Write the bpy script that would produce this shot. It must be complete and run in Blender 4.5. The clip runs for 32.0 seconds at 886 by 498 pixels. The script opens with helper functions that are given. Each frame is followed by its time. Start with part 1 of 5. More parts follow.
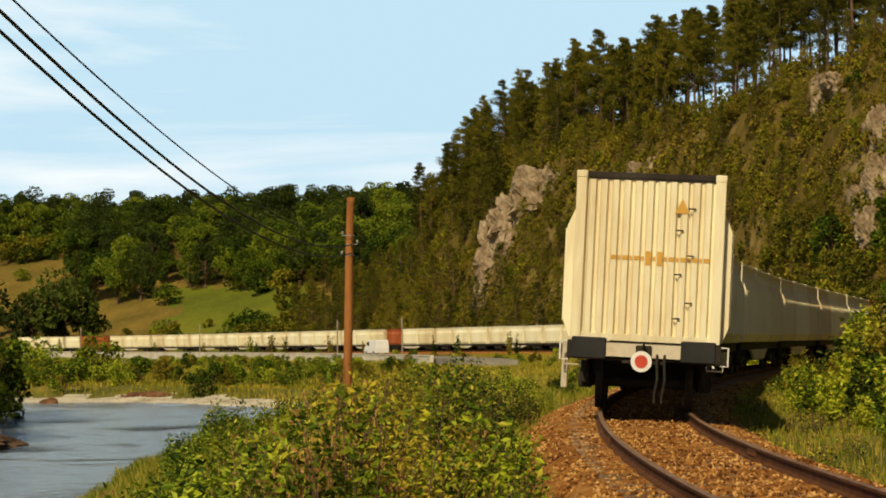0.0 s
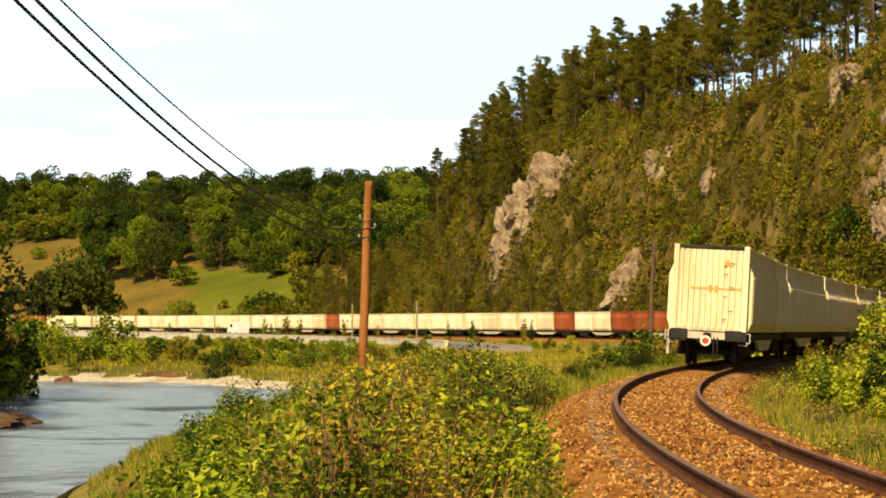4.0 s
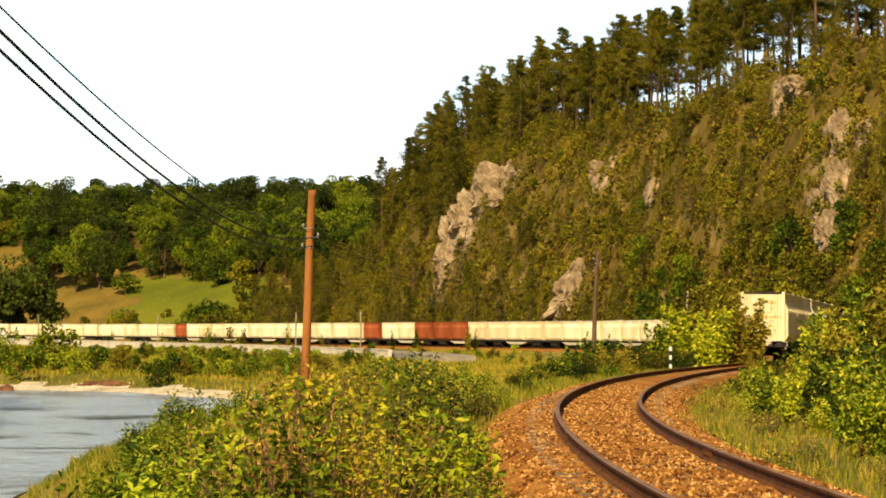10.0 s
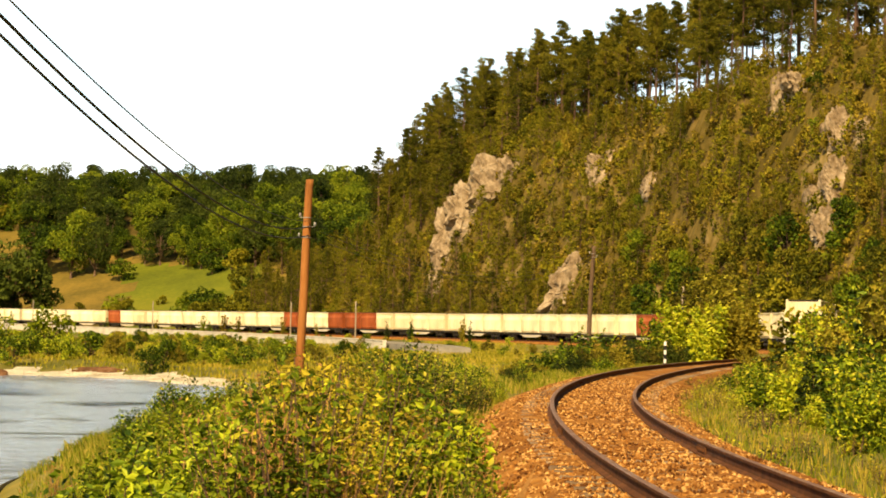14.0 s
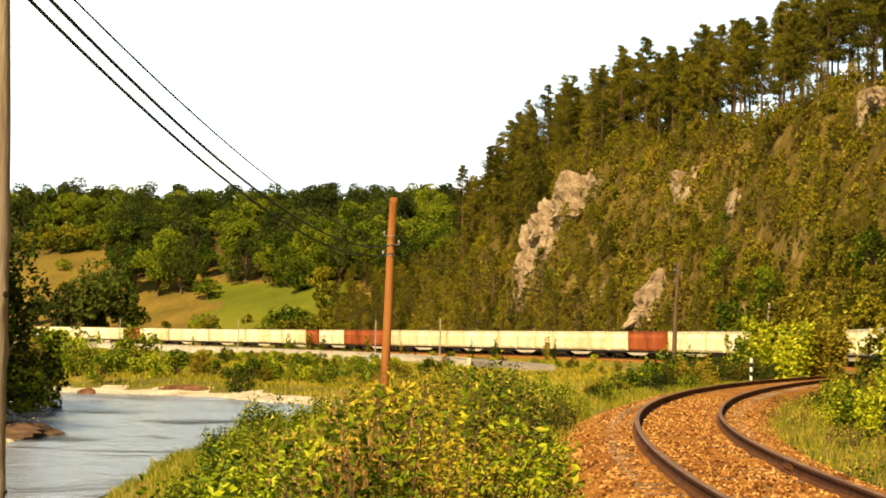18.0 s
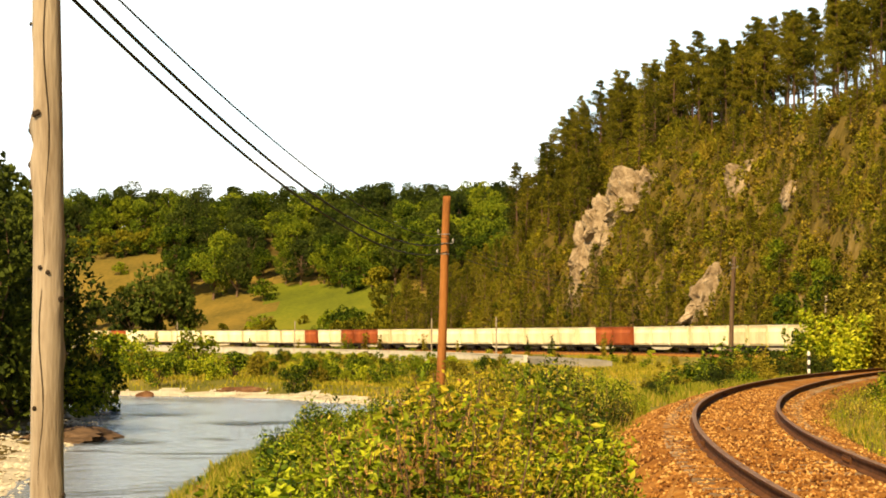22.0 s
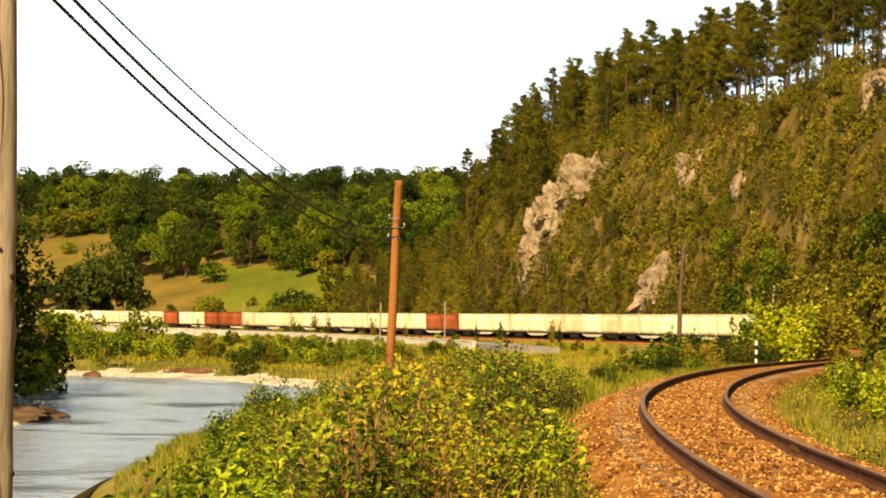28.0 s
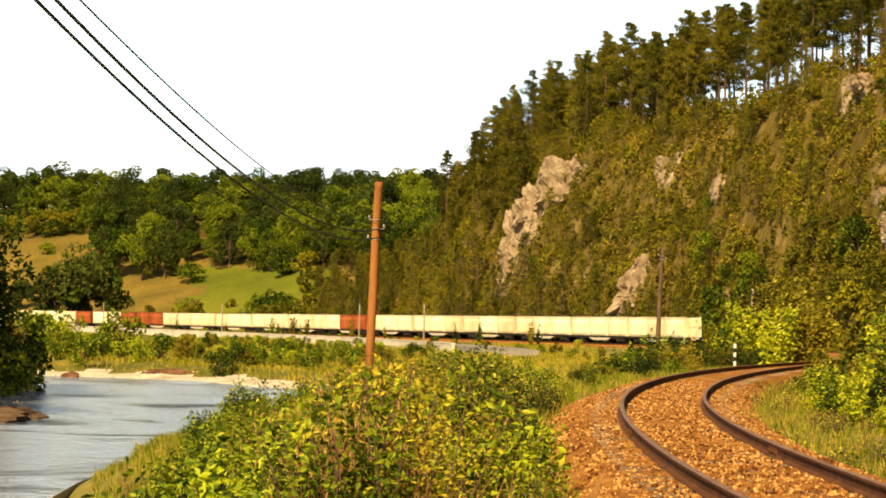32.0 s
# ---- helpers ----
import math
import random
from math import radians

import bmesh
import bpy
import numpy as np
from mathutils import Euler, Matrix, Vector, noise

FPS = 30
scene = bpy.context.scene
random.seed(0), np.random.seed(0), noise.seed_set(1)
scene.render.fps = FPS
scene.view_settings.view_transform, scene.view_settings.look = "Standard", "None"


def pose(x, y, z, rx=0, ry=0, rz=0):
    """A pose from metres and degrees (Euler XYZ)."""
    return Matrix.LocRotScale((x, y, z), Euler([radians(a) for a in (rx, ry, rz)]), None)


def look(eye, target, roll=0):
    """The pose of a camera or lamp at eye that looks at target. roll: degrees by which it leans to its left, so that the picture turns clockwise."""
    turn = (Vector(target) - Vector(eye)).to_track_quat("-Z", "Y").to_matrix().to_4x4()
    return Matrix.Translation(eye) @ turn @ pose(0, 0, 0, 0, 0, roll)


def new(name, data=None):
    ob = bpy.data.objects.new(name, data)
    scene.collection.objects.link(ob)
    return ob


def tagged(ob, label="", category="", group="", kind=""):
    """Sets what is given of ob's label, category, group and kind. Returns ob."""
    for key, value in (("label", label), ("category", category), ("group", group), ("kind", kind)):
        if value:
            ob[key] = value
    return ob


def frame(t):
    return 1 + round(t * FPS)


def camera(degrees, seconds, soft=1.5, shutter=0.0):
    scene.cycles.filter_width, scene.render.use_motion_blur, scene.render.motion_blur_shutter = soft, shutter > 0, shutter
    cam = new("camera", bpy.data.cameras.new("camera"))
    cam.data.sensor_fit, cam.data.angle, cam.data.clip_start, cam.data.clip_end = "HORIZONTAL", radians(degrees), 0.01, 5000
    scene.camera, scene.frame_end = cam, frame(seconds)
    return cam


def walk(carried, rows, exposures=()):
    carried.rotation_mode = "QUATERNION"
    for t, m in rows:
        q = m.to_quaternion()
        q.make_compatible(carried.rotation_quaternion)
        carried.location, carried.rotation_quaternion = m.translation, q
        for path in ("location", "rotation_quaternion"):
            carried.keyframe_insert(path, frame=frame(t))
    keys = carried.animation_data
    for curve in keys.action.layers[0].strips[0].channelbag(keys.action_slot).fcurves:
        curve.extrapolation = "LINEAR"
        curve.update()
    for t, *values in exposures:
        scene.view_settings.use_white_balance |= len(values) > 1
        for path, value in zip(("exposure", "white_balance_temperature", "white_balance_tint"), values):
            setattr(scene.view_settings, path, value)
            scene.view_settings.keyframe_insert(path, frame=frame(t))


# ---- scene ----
cam = camera(23.94, 32.0, soft=1.8)


def aim(yaw, pitch, roll, x, y, z):
    """A hand-held pose: yaw to the right of +y, pitch upwards, roll clockwise in the picture."""
    return pose(x, y, z, 90 + pitch, 0, -yaw) @ pose(0, 0, 0, 0, 0, roll)


walk(cam, [(t, aim(*rest)) for t, *rest in (
    (0, 0.667, 2.312, -0.772, 0.043, 0.001, 1.351),
    (0.5, 0.417, 2.298, -0.208, 0.041, 0.001, 1.344),
    (1, 0.280, 2.226, 0.428, 0.024, 0.000, 1.345),
    (1.5, 0.358, 2.185, 0.755, -0.002, 0.000, 1.352),
    (2, 0.338, 2.041, 1.126, 0.004, -0.001, 1.355),
    (2.5, 0.274, 1.820, 0.842, -0.006, -0.001, 1.351),
    (4.5, 0.210, 1.993, 0.076, 0.018, -0.000, 1.342),
    (5, 0.186, 2.131, -0.034, 0.024, 0.001, 1.351),
    (5.5, 0.405, 2.291, -0.003, 0.022, -0.000, 1.349),
    (6, 0.903, 2.273, 0.043, 0.057, -0.016, 1.329),
    (6.5, 1.424, 2.099, 0.365, 0.020, -0.003, 1.349),
    (7, 1.747, 2.088, 0.549, 0.026, 0.002, 1.355),
    (7.5, 1.876, 2.129, 0.309, 0.017, 0.012, 1.356),
    (8, 1.870, 2.121, 0.160, 0.032, 0.009, 1.358),
    (8.5, 1.757, 2.145, 0.254, 0.035, 0.008, 1.362),
    (9, 1.679, 2.271, 0.193, 0.040, 0.001, 1.357),
    (9.5, 1.683, 2.242, 0.341, 0.033, 0.004, 1.350),
    (10, 1.755, 2.171, 0.352, 0.038, 0.000, 1.351),
    (10.5, 1.764, 2.085, 0.680, 0.033, 0.002, 1.360),
    (11, 1.685, 2.045, 0.902, 0.030, 0.006, 1.352),
    (11.5, 1.639, 2.012, 0.920, 0.029, 0.004, 1.355),
    (12, 1.623, 1.990, 0.786, 0.032, 0.005, 1.351),
    (12.5, 1.724, 1.976, 0.586, 0.035, 0.002, 1.350),
    (13, 1.805, 1.954, 0.989, 0.033, 0.005, 1.356),
    (13.5, 1.817, 1.937, 1.148, 0.025, 0.005, 1.356),
    (15.5, 2.041, 1.943, 1.538, 0.015, 0.009, 1.356),
    (16, 1.429, 1.984, 1.373, 0.005, 0.011, 1.366),
    (16.5, 0.557, 2.034, 1.032, 0.013, 0.004, 1.362),
    (17, 0.179, 2.107, 1.026, 0.012, 0.002, 1.356),
    (17.5, -0.128, 2.334, 0.747, 0.019, -0.000, 1.349),
    (18, -0.449, 2.373, 1.068, 0.025, -0.000, 1.353),
    (18.5, -0.721, 2.390, 0.693, 0.017, -0.000, 1.353),
    (19, -1.060, 2.372, 0.281, 0.035, 0.000, 1.351),
    (19.5, -1.369, 2.262, 0.206, 0.042, 0.006, 1.354),
    (20, -1.515, 2.284, 0.502, 0.047, -0.000, 1.353),
    (20.5, -1.709, 2.325, 0.497, 0.045, 0.003, 1.354),
    (21, -1.815, 2.334, 0.115, 0.056, -0.000, 1.350),
    (21.5, -1.797, 2.313, 0.245, 0.049, 0.006, 1.351),
    (22, -1.951, 2.307, 0.148, 0.044, -0.005, 1.352),
    (22.5, -2.134, 2.334, 0.214, 0.036, -0.001, 1.349),
    (23, -2.223, 2.302, 0.663, 0.027, -0.001, 1.352),
    (23.5, -2.383, 2.206, 0.656, 0.013, -0.001, 1.351),
    (24, -2.602, 2.175, 0.529, 0.005, -0.001, 1.353),
    (24.5, -2.792, 2.150, 0.520, 0.001, -0.006, 1.356),
    (26.5, -2.787, 2.059, 0.685, 0.016, 0.002, 1.352),
    (27, -1.760, 2.082, 0.840, 0.035, 0.001, 1.342),
    (27.5, -0.851, 2.066, 1.118, 0.015, -0.005, 1.349),
    (28, -0.569, 1.906, 1.029, 0.009, -0.003, 1.344),
    (28.5, -0.662, 1.644, 0.915, -0.011, -0.014, 1.348),
    (29, -0.492, 1.587, 0.989, -0.011, -0.002, 1.349),
    (29.5, -0.216, 1.569, 0.915, -0.009, -0.001, 1.346),
    (30, -0.026, 1.706, 1.256, -0.004, 0.001, 1.355),
    (30.5, 0.058, 1.860, 1.448, -0.010, -0.004, 1.342),
    (31, 0.046, 1.906, 1.591, -0.010, -0.004, 1.335),
    (31.5, -0.017, 1.907, 1.471, -0.001, -0.007, 1.340),
    (32, -0.002, 1.972, 1.234, 0.001, -0.010, 1.332),
)], exposures=((0, -0.27, 6600, 10), (1, -0.2, 6750, 11), (2, 0.05, 6950, 12), (3.5, 0.34, 7150, 13), (5, 0.40, 7350, 13), (9, 0.43, 7450, 14), (13, 0.62, 7800, 15), (16, 0.69, 7900, 15), (32, 0.69, 7900, 15)))

# ---- light: sun from behind the camera, a little to the left ----
SUN_AZ, SUN_EL = 202.0, 41.0      # degrees clockwise from +y, and above the ground
sun_dir = Vector((math.sin(radians(SUN_AZ)) * math.cos(radians(SUN_EL)),
                  math.cos(radians(SUN_AZ)) * math.cos(radians(SUN_EL)), math.sin(radians(SUN_EL))))
sun = new("sun", bpy.data.lights.new("sun", "SUN"))
sun.data.energy, sun.data.angle, sun.data.color = 5.0, radians(0.53), (1.0, 0.82, 0.50)
sun.matrix_basis = look(sun_dir * 400, (0, 0, 0))

world = bpy.data.worlds.new("sky")
scene.world = world
world.use_nodes = True
wt = world.node_tree
wt.nodes.clear()


def wn(kind, **kw):
    n = wt.nodes.new(kind)
    for k, v in kw.items():
        n.inputs[k.replace("_", " ")].default_value = v
    return n


sky = wt.nodes.new("ShaderNodeTexSky")
sky.sky_type, sky.sun_disc = "NISHITA", False
sky.sun_elevation, sky.sun_rotation = radians(SUN_EL), radians(SUN_AZ)
sky.air_density, sky.dust_density, sky.ozone_density = 0.8, 0.2, 1.0
coord = wt.nodes.new("ShaderNodeTexCoord")
stretch = wt.nodes.new("ShaderNodeMapping")
stretch.inputs["Scale"].default_value = (2.0, 2.0, 15.0)
wt.links.new(coord.outputs["Generated"], stretch.inputs["Vector"])
cloud = wn("ShaderNodeTexNoise", Scale=1.35, Detail=7.0, Roughness=0.55, Distortion=0.4)
wt.links.new(stretch.outputs["Vector"], cloud.inputs["Vector"])
ramp = wt.nodes.new("ShaderNodeValToRGB")
ramp.color_ramp.elements[0].position, ramp.color_ramp.elements[1].position = 0.46, 0.66
ramp.color_ramp.elements[0].color = (0, 0, 0, 1)
ramp.color_ramp.elements[1].color = (1, 1, 1, 1)
wt.links.new(cloud.outputs["Fac"], ramp.inputs["Fac"])
apart = wt.nodes.new("ShaderNodeSeparateXYZ")
wt.links.new(coord.outputs["Generated"], apart.inputs["Vector"])
haze = wt.nodes.new("ShaderNodeMapRange")       # bright haze thickens towards the horizon
haze.inputs["From Min"].default_value, haze.inputs["From Max"].default_value = 0.16, 0.23
haze.inputs["To Min"].default_value, haze.inputs["To Max"].default_value = 1.0, 0.02
wt.links.new(apart.outputs["Z"], haze.inputs["Value"])
hazy = wt.nodes.new("ShaderNodeMix")
hazy.data_type = "RGBA"
wt.links.new(haze.outputs["Result"], hazy.inputs["Factor"])
wt.links.new(sky.outputs["Color"], hazy.inputs["A"])
hazy.inputs["B"].default_value = (13.2, 19.0, 22.6, 1)
thick = wt.nodes.new("ShaderNodeMath")          # streaks of white cloud in it
thick.operation = "MULTIPLY"
wt.links.new(ramp.outputs["Color"], thick.inputs[0])
wt.links.new(haze.outputs["Result"], thick.inputs[1])
mixc = wt.nodes.new("ShaderNodeMix")
mixc.data_type = "RGBA"
wt.links.new(thick.outputs[0], mixc.inputs["Factor"])
wt.links.new(hazy.outputs["Result"], mixc.inputs["A"])
mixc.inputs["B"].default_value = (24.0, 25.0, 25.0, 1)
back = wn("ShaderNodeBackground", Strength=0.05)
wt.links.new(mixc.outputs["Result"], back.inputs["Color"])
wout = wt.nodes.new("ShaderNodeOutputWorld")
wt.links.new(back.outputs["Background"], wout.inputs["Surface"])


# ---- materials ----
def material(name, colors, rough=0.8, scale=4.0, fine=40.0, bump=0.3, metal=0.0, island=0.0, per_object=0.0,
             through_light=0.0, spec=0.2, stretch_z=1.0, bump_dist=0.02):
    """Colours mixed by noise at two scales, with bump; island and per_object vary the brightness piece by piece."""
    m = bpy.data.materials.new(name)
    m.use_nodes = True
    nt = m.node_tree
    bsdf = nt.nodes["Principled BSDF"]
    bsdf.inputs["Roughness"].default_value = rough
    bsdf.inputs["Metallic"].default_value = metal
    bsdf.inputs["Specular IOR Level"].default_value = spec
    tc = nt.nodes.new("ShaderNodeTexCoord")
    mp = nt.nodes.new("ShaderNodeMapping")
    mp.inputs["Scale"].default_value = (1, 1, stretch_z)
    nt.links.new(tc.outputs["Object"], mp.inputs["Vector"])
    big = nt.nodes.new("ShaderNodeTexNoise")
    big.inputs["Scale"].default_value, big.inputs["Detail"].default_value = scale, 5
    small = nt.nodes.new("ShaderNodeTexNoise")
    small.inputs["Scale"].default_value, small.inputs["Detail"].default_value = fine, 4
    for n in (big, small):
        nt.links.new(mp.outputs["Vector"], n.inputs["Vector"])
    add = nt.nodes.new("ShaderNodeMath")
    add.operation = "MULTIPLY_ADD"
    nt.links.new(small.outputs["Fac"], add.inputs[0])
    add.inputs[1].default_value = 0.45
    nt.links.new(big.outputs["Fac"], add.inputs[2])
    value = add.outputs[0]
    if island or per_object:
        if island:
            g = nt.nodes.new("ShaderNodeNewGeometry")
            src, amount = g.outputs["Random Per Island"], island
            a = nt.nodes.new("ShaderNodeMath")
            a.operation = "MULTIPLY_ADD"
            nt.links.new(src, a.inputs[0])
            a.inputs[1].default_value = amount
            nt.links.new(value, a.inputs[2])
            s = nt.nodes.new("ShaderNodeMath")
            s.operation = "SUBTRACT"
            nt.links.new(a.outputs[0], s.inputs[0])
            s.inputs[1].default_value = amount / 2
            value = s.outputs[0]
        if per_object:
            o = nt.nodes.new("ShaderNodeObjectInfo")
            a = nt.nodes.new("ShaderNodeMath")
            a.operation = "MULTIPLY_ADD"
            nt.links.new(o.outputs["Random"], a.inputs[0])
            a.inputs[1].default_value = per_object
            nt.links.new(value, a.inputs[2])
            s = nt.nodes.new("ShaderNodeMath")
            s.operation = "SUBTRACT"
            nt.links.new(a.outputs[0], s.inputs[0])
            s.inputs[1].default_value = per_object / 2
            value = s.outputs[0]
    cr = nt.nodes.new("ShaderNodeValToRGB")
    e = cr.color_ramp.elements
    lo, hi = 0.42, 1.02
    for i, c in enumerate(colors):
        at = lo + (hi - lo) * i / max(1, len(colors) - 1)
        el = e[i] if i < 2 else e.new(at)
        el.position = min(1.0, at)
        el.color = (*c, 1)
    nt.links.new(value, cr.inputs["Fac"])
    nt.links.new(cr.outputs["Color"], bsdf.inputs["Base Color"])
    if bump:
        b = nt.nodes.new("ShaderNodeBump")
        b.inputs["Strength"].default_value, b.inputs["Distance"].default_value = bump, bump_dist
        nt.links.new(value if not (island or per_object) else add.outputs[0], b.inputs["Height"])
        nt.links.new(b.outputs["Normal"], bsdf.inputs["Normal"])
    if through_light:
        tr = nt.nodes.new("ShaderNodeBsdfTranslucent")
        nt.links.new(cr.outputs["Color"], tr.inputs["Color"])
        mx = nt.nodes.new("ShaderNodeMixShader")
        mx.inputs[0].default_value = through_light
        nt.links.new(bsdf.outputs[0], mx.inputs[1])
        nt.links.new(tr.outputs[0], mx.inputs[2])
        nt.links.new(mx.outputs[0], nt.nodes["Material Output"].inputs["Surface"])
    return m


M = {}
M["grass"] = material("grass", [(0.045, 0.05, 0.010), (0.12, 0.12, 0.02), (0.21, 0.18, 0.035), (0.32, 0.22, 0.06)], 0.9, 0.12, 2.2, 0.6, bump_dist=0.15)
M["dry_slope"] = material("dry_slope", [(0.044, 0.034, 0.006), (0.088, 0.064, 0.012), (0.15, 0.104, 0.025), (0.26, 0.19, 0.085)], 0.95, 0.16, 1.1, 1.0, bump_dist=0.9, stretch_z=0.35)
M["meadow"] = material("meadow", [(0.065, 0.085, 0.007), (0.13, 0.15, 0.010), (0.21, 0.20, 0.018)], 0.9, 0.05, 0.9, 0.4, bump_dist=0.2)
M["field"] = material("field", [(0.075, 0.064, 0.010), (0.16, 0.115, 0.02), (0.26, 0.17, 0.032)], 0.95, 0.06, 0.8, 0.4, bump_dist=0.2)
M["gravel_bank"] = material("gravel_bank", [(0.30, 0.26, 0.18), (0.52, 0.47, 0.36), (0.72, 0.66, 0.54)], 0.9, 0.6, 5.0, 0.8, bump_dist=0.1)
M["ballast"] = material("ballast", [(0.10, 0.034, 0.006), (0.22, 0.085, 0.015), (0.33, 0.145, 0.030), (0.47, 0.245, 0.068)], 0.95, 1.5, 14.0, 1.0, bump_dist=0.06)
M["stone"] = material("stone", [(0.08, 0.027, 0.006), (0.20, 0.078, 0.017), (0.36, 0.16, 0.038), (0.60, 0.36, 0.13)], 0.9, 6, 30, 0.5, island=0.65)
M["rail_side"] = material("rail_side", [(0.050, 0.018, 0.007), (0.10, 0.038, 0.014), (0.17, 0.070, 0.026)], 0.85, 5, 60, 0.3)
M["rail_top"] = material("rail_top", [(0.14, 0.07, 0.035), (0.25, 0.14, 0.08), (0.34, 0.23, 0.16)], 0.5, 3, 40, 0.1, metal=0.25)
M["sleeper"] = material("sleeper", [(0.12, 0.075, 0.04), (0.22, 0.15, 0.09), (0.32, 0.24, 0.16)], 0.95, 3, 30, 0.7, per_object=0.5)
M["rock"] = material("rock", [(0.09, 0.058, 0.030), (0.21, 0.15, 0.088), (0.35, 0.27, 0.175), (0.50, 0.41, 0.29)], 0.95, 0.35, 2.5, 1.0, bump_dist=0.5)
M["bark"] = material("bark", [(0.05, 0.03, 0.018), (0.12, 0.075, 0.045), (0.19, 0.12, 0.075)], 0.95, 3, 18, 0.9, stretch_z=0.3)
M["bark_pine"] = material("bark_pine", [(0.06, 0.032, 0.02), (0.14, 0.08, 0.05), (0.24, 0.14, 0.085)], 0.95, 2, 12, 0.9, stretch_z=0.3)
M["needles"] = material("needles", [(0.024, 0.032, 0.004), (0.112, 0.110, 0.010), (0.235, 0.195, 0.018)], 0.75, 0.3, 3, 0, island=0.5, per_object=0.4, through_light=0.12, spec=0.08)
M["leaves"] = material("leaves", [(0.020, 0.040, 0.004), (0.092, 0.138, 0.009), (0.215, 0.25, 0.017)], 0.65, 0.25, 3, 0, island=0.5, per_object=0.6, through_light=0.14, spec=0.08)
M["leaves_olive"] = material("leaves_olive", [(0.060, 0.054, 0.007), (0.18, 0.155, 0.016), (0.33, 0.265, 0.03)], 0.7, 0.3, 3, 0, island=0.45, per_object=0.5, through_light=0.16, spec=0.08)
M["scrub_gold"] = material("scrub_gold", [(0.055, 0.042, 0.005), (0.165, 0.125, 0.013), (0.34, 0.25, 0.032)], 0.85, 0.08, 0.7, 0, island=0.5, through_light=0.12, spec=0.08)
M["scrub_green"] = material("scrub_green", [(0.038, 0.044, 0.005), (0.135, 0.132, 0.010), (0.28, 0.24, 0.02)], 0.8, 0.08, 0.7, 0, island=0.5, per_object=0.4, through_light=0.12, spec=0.08)
M["leaves_dark"] = material("leaves_dark", [(0.016, 0.028, 0.006), (0.045, 0.066, 0.010), (0.09, 0.118, 0.016)], 0.65, 0.3, 3, 0, island=0.5, per_object=0.4, through_light=0.25, spec=0.08)
M["leaves_yellow"] = material("leaves_yellow", [(0.30, 0.30, 0.02), (0.52, 0.47, 0.035), (0.66, 0.58, 0.07)], 0.6, 2, 9, 0, island=0.6, through_light=0.3, spec=0.3)
M["leaves_bush"] = material("leaves_bush", [(0.032, 0.064, 0.005), (0.20, 0.28, 0.015), (0.56, 0.57, 0.04)], 0.5, 1.2, 9, 0, island=0.6, per_object=0.5, through_light=0.24, spec=0.15)
M["leaves_broad"] = material("leaves_broad", [(0.026, 0.058, 0.005), (0.145, 0.225, 0.013), (0.42, 0.48, 0.03)], 0.5, 1.0, 8, 0, island=0.6, per_object=0.4, through_light=0.24, spec=0.15)
M["leaves_herb"] = material("leaves_herb", [(0.055, 0.056, 0.006), (0.23, 0.205, 0.017), (0.50, 0.40, 0.04)], 0.8, 0.8, 8, 0, island=0.5, per_object=0.5, through_light=0.2, spec=0.08)
M["dry_stalk"] = material("dry_stalk", [(0.15, 0.07, 0.02), (0.33, 0.17, 0.055), (0.48, 0.29, 0.11)], 0.9, 3, 20, 0.2, island=0.5)
M["blades"] = material("blades", [(0.05, 0.08, 0.008), (0.15, 0.19, 0.016), (0.27, 0.265, 0.028), (0.42, 0.32, 0.07)], 0.8, 0.5, 6, 0, island=0.5, through_light=0.2, spec=0.08)
M["straw"] = material("straw", [(0.20, 0.17, 0.02), (0.38, 0.29, 0.045), (0.55, 0.40, 0.09)], 0.85, 0.8, 6, 0, island=0.5, through_light=0.15, spec=0.08)
M["flats"] = material("flats", [(0.08, 0.095, 0.010), (0.20, 0.20, 0.018), (0.36, 0.30, 0.035), (0.48, 0.36, 0.07)], 0.85, 0.12, 1.2, 0, island=0.3, through_light=0.15, spec=0.08)
M["cream"] = material("cream", [(0.62, 0.50, 0.30), (0.80, 0.74, 0.52), (0.85, 0.80, 0.62)], 0.55, 0.8, 9, 0.06, per_object=0.25, stretch_z=0.15)
M["wet_wood"] = material("wet_wood", [(0.05, 0.022, 0.010), (0.13, 0.060, 0.028), (0.24, 0.13, 0.065)], 0.85, 1.5, 9, 0.8, stretch_z=0.5)
M["cream_dull"] = material("cream_dull", [(0.52, 0.40, 0.22), (0.72, 0.62, 0.40), (0.80, 0.72, 0.50)], 0.6, 0.6, 8, 0.06, per_object=0.25, stretch_z=0.2)
M["rust_red"] = material("rust_red", [(0.19, 0.045, 0.014), (0.33, 0.080, 0.025), (0.42, 0.12, 0.04)], 0.7, 0.8, 9, 0.1, per_object=0.2, stretch_z=0.2)
M["wagon_dark"] = material("wagon_dark", [(0.012, 0.010, 0.008), (0.03, 0.025, 0.02), (0.06, 0.045, 0.033)], 0.8, 2, 20, 0.3)
M["belly"] = material("belly", [(0.35, 0.30, 0.22), (0.55, 0.49, 0.38), (0.66, 0.60, 0.48)], 0.7, 1, 10, 0.2)
M["pole_grey"] = material("pole_grey", [(0.16, 0.115, 0.075), (0.33, 0.265, 0.195), (0.47, 0.40, 0.31)], 0.9, 5, 45, 0.8, stretch_z=0.12)
M["pole_brown"] = material("pole_brown", [(0.16, 0.055, 0.015), (0.32, 0.125, 0.035), (0.42, 0.18, 0.055)], 0.85, 4, 30, 0.6, stretch_z=0.15)
M["crack"] = material("crack", [(0.02, 0.014, 0.01), (0.05, 0.035, 0.022)], 0.95, 8, 40, 0.2)
M["cable"] = material("cable", [(0.012, 0.012, 0.013), (0.025, 0.025, 0.027)], 0.6, 3, 20, 0)
